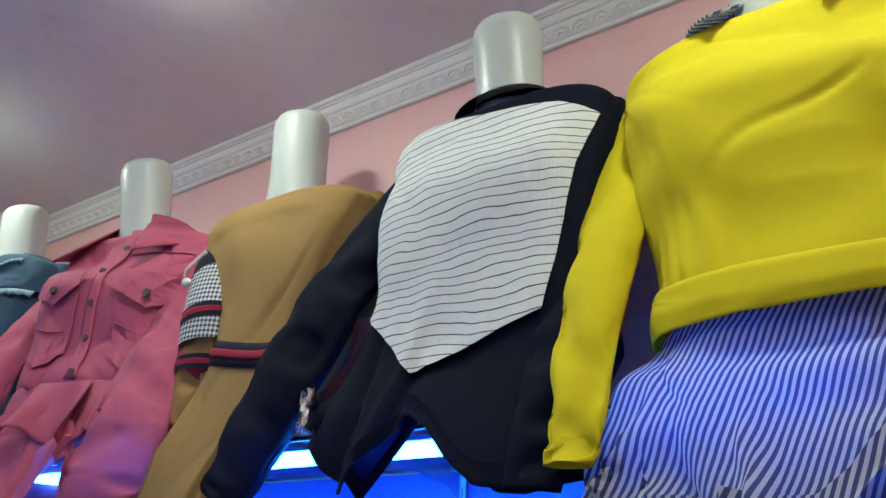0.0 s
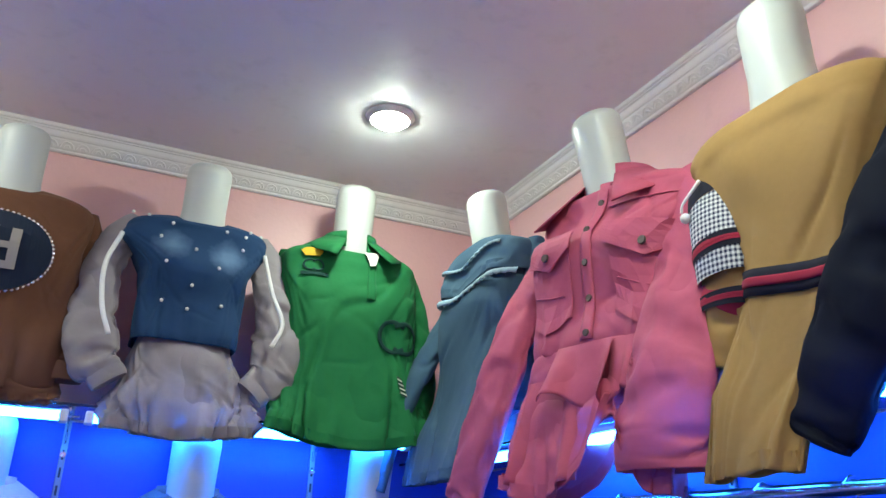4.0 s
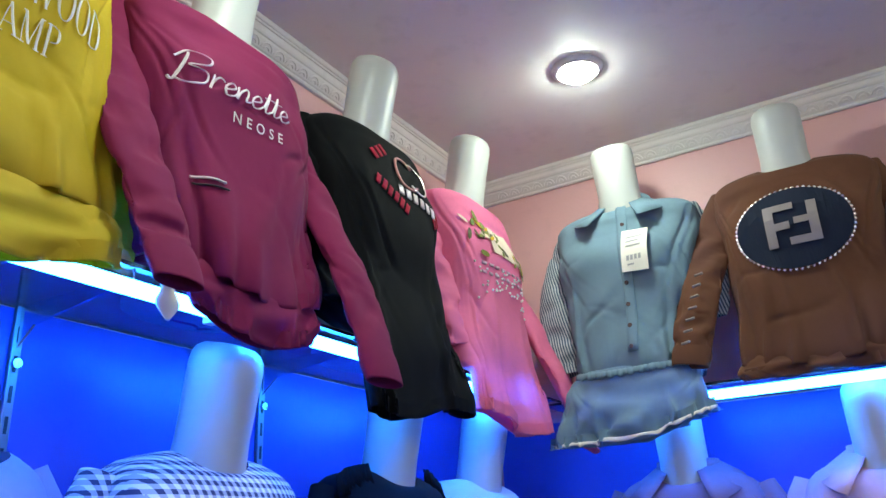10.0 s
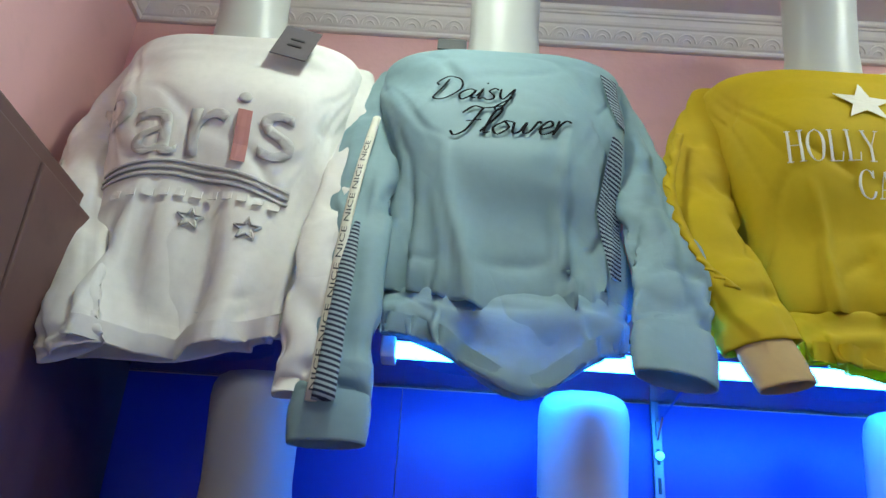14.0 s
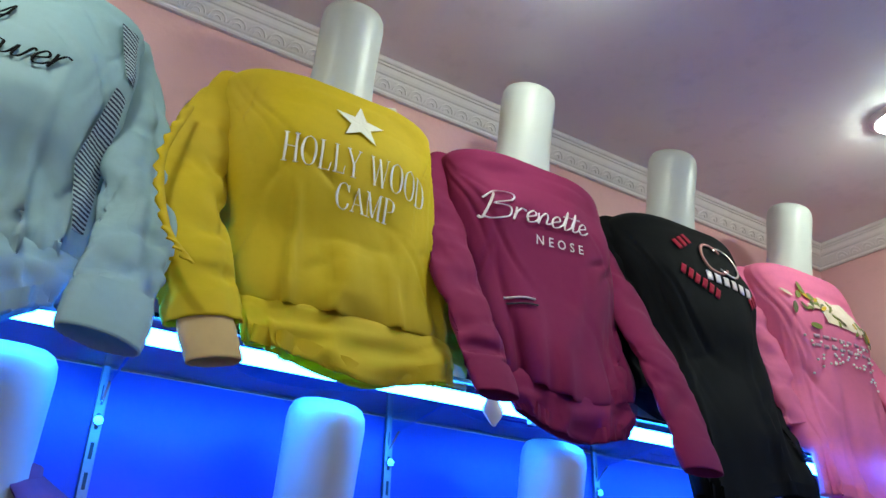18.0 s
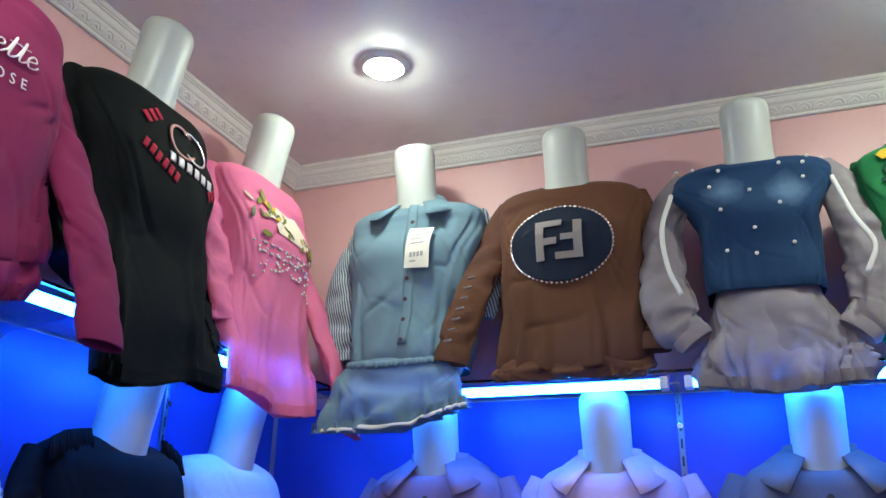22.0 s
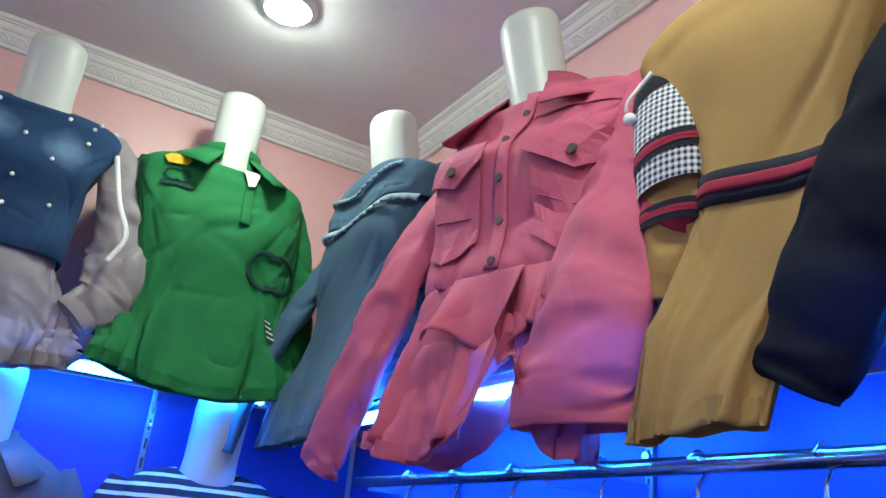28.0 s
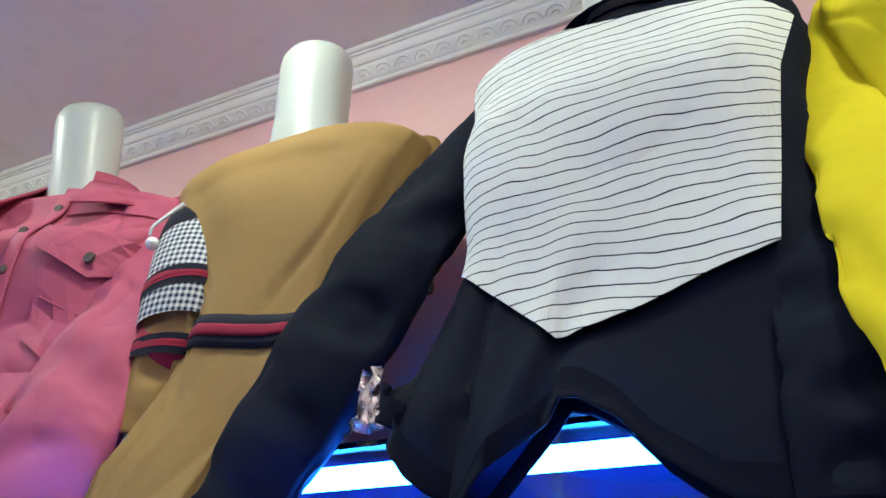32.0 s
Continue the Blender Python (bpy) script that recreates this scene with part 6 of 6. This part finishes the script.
def cat_patches(b, g):
    for cx in (-0.075, 0.075):
        patch(b, [(cx - 0.035, 0.36), (cx - 0.03, 0.40), (cx - 0.015, 0.385), (cx + 0.015, 0.385), (cx + 0.03, 0.40), (cx + 0.035, 0.36), (cx, 0.335)], M_SILVER, g, "embroidered_patch", "pale embroidered patch", 0.005, 0.002, 2)


def pocket_patch(b, g):
    patch(b, [(0.075, 0.42), (0.115, 0.42), (0.115, 0.35), (0.075, 0.35)], M_NAVY, g, "chest_patch", "dark chest patch", 0.005, 0.002, 2)


def dark_frill(b, g):
    for side in (-1, 1):
        frill(b, [(side * 0.21, 0.575), (side * 0.17, 0.595), (side * 0.115, 0.605)], 0.05, M_BLACK, g, "shoulder_frill", "black shoulder frill", 24, 0.014)


lower("B", 0.69, "mauve_shirt", "mauve cotton shirt with an open pointed collar", "shirt", M_MAUVE, True, 50, buttons=2)
lower("B", 1.19, "pale_pink_shirt", "pale pink cotton shirt with a wide pointed collar", "shirt", M_LILAC, True, 51)
lower("B", 1.72, "grey_shirt", "grey cotton shirt with a stiff open collar and two embroidered patches", "shirt", M_GREYSH, True, 52, buttons=2, extra=cat_patches)
lower("B", 2.25, "striped_tee", "navy and white striped jersey tee", "tee", M_BRETON, False, 53)
lower("L", -3.03, "orange_top", "plain orange jersey top", "top", M_ORANGE, False, 54, neck=0.10)
lower("L", -2.53, "plum_shirt", "dark plum shirt with an open collar", "shirt", M_PLUM, True, 55)
lower("L", -2.03, "wide_neck_top", "blue jersey top with a wide boat neck", "top", M_BLUETOP, False, 56, neck=0.15, top=0.60)
lower("L", -1.52, "gingham_shirt", "small navy and white gingham shirt", "shirt", M_GINGHAM, False, 57)
lower("L", -0.97, "black_frill_top", "black top with frilled shoulders", "top", M_BLACK, False, 58, extra=dark_frill)
lower("L", -0.53, "pale_blue_tee", "pale jersey tee with a dark chest patch", "tee", M_PALE, False, 59, extra=pocket_patch)


# ---- clothes rail on the right wall ----
def rail():
    t = thing("clothes_rail", at("R", 0, 0, 0), "chrome clothes rail on wall brackets under the shelf", "clothes rail")
    part("rail", rod((0.55, -0.25, 1.535), (3.3, -0.25, 1.535), 0.0125, 16), M_CHROME, t)
    for u_ in (0.62, 1.25, 2.05, 2.78):
        part("rail_arm", box(u_ - 0.004, u_ + 0.004, -0.25, -0.0165, 1.515, 1.545, 0.001), M_CHROME, t)


def hung(u, material, label, seed, tilt):
    t = thing("hanging_top", at("R", u, 0.25, 1.535) @ pose(0, 0, 0, 0, 0, 90 + tilt), label, "top", "tops on the rail")
    hook = [(0.0, 0, -0.075, 0.002), (0.0, 0, -0.03, 0.002), (0.012, 0, -0.012, 0.002), (0.016, 0, 0.004, 0.002), (0.0, 0, 0.0165, 0.002), (-0.0165, 0, 0.002, 0.002)]
    part("hanger_hook", loft(tube_rows(hook, 30, 8, 0, 0.0, 1.0, False, lean=0.0), True, True, True), M_CHROME, t, "chrome hanger hook")
    part("hanger", loft(tube_rows([(-0.19, 0, -0.13, 0.006), (-0.1, 0, -0.095, 0.007), (0, 0, -0.075, 0.008), (0.1, 0, -0.095, 0.007), (0.19, 0, -0.13, 0.006)], 24, 10, 0, 0.0, 1.0, False, lean=0.0), True, True, True), M_DARK, t, "dark plastic hanger")
    b = Body([(-0.085, -0.06, 0.06, -0.02, 0.02), (-0.10, -0.12, 0.12, -0.026, 0.026), (-0.145, -0.205, 0.205, -0.03, 0.03), (-0.25, -0.21, 0.21, -0.035, 0.035), (-0.70, -0.22, 0.22, -0.045, 0.045)], seed, 0.012, m=36, lean=0.0)
    part("top", b.mesh(), material, t)


rail()
for i, (u_, m_, l_) in enumerate(((0.80, M_BLACK, "black jersey top on a hanger"), (0.98, M_MAUVE, "mauve cotton top on a hanger"), (1.16, M_DENIM, "blue denim top on a hanger"),
                                  (1.38, M_LILAC, "pale pink top on a hanger"), (1.56, M_NAVY, "navy top on a hanger"), (1.74, M_PLUM, "plum top on a hanger"),
                                  (1.90, M_BLACK, "black jersey top on a hanger"), (2.16, M_GREYSH, "grey cotton top on a hanger"), (2.36, M_NAVY, "navy top on a hanger"))):
    hung(u_, m_, l_, 70 + i, -12 + 7 * (i % 4))


# ---- cupboard at the front wall ----
def cupboard():
    t = thing("cupboard", pose(0.0, Y_FRONT + 0.002, 0), "dark brown wooden cupboard against the front wall", "cupboard")
    part("carcass", box(0.012, 0.95, 0, 0.16, 0, 1.98, 0.004), M_WOOD, t)
    for i in range(2):
        d = part("door", box(0.02 + i * 0.465, 0.48 + i * 0.465, 0.161, 0.18, 0.05, 1.94, 0.004), M_WOOD, t)
        part("handle", rod((0.45 + i * 0.07, 0.195, 1.0), (0.45 + i * 0.07, 0.195, 1.12), 0.006), M_CHROME, d)


cupboard()
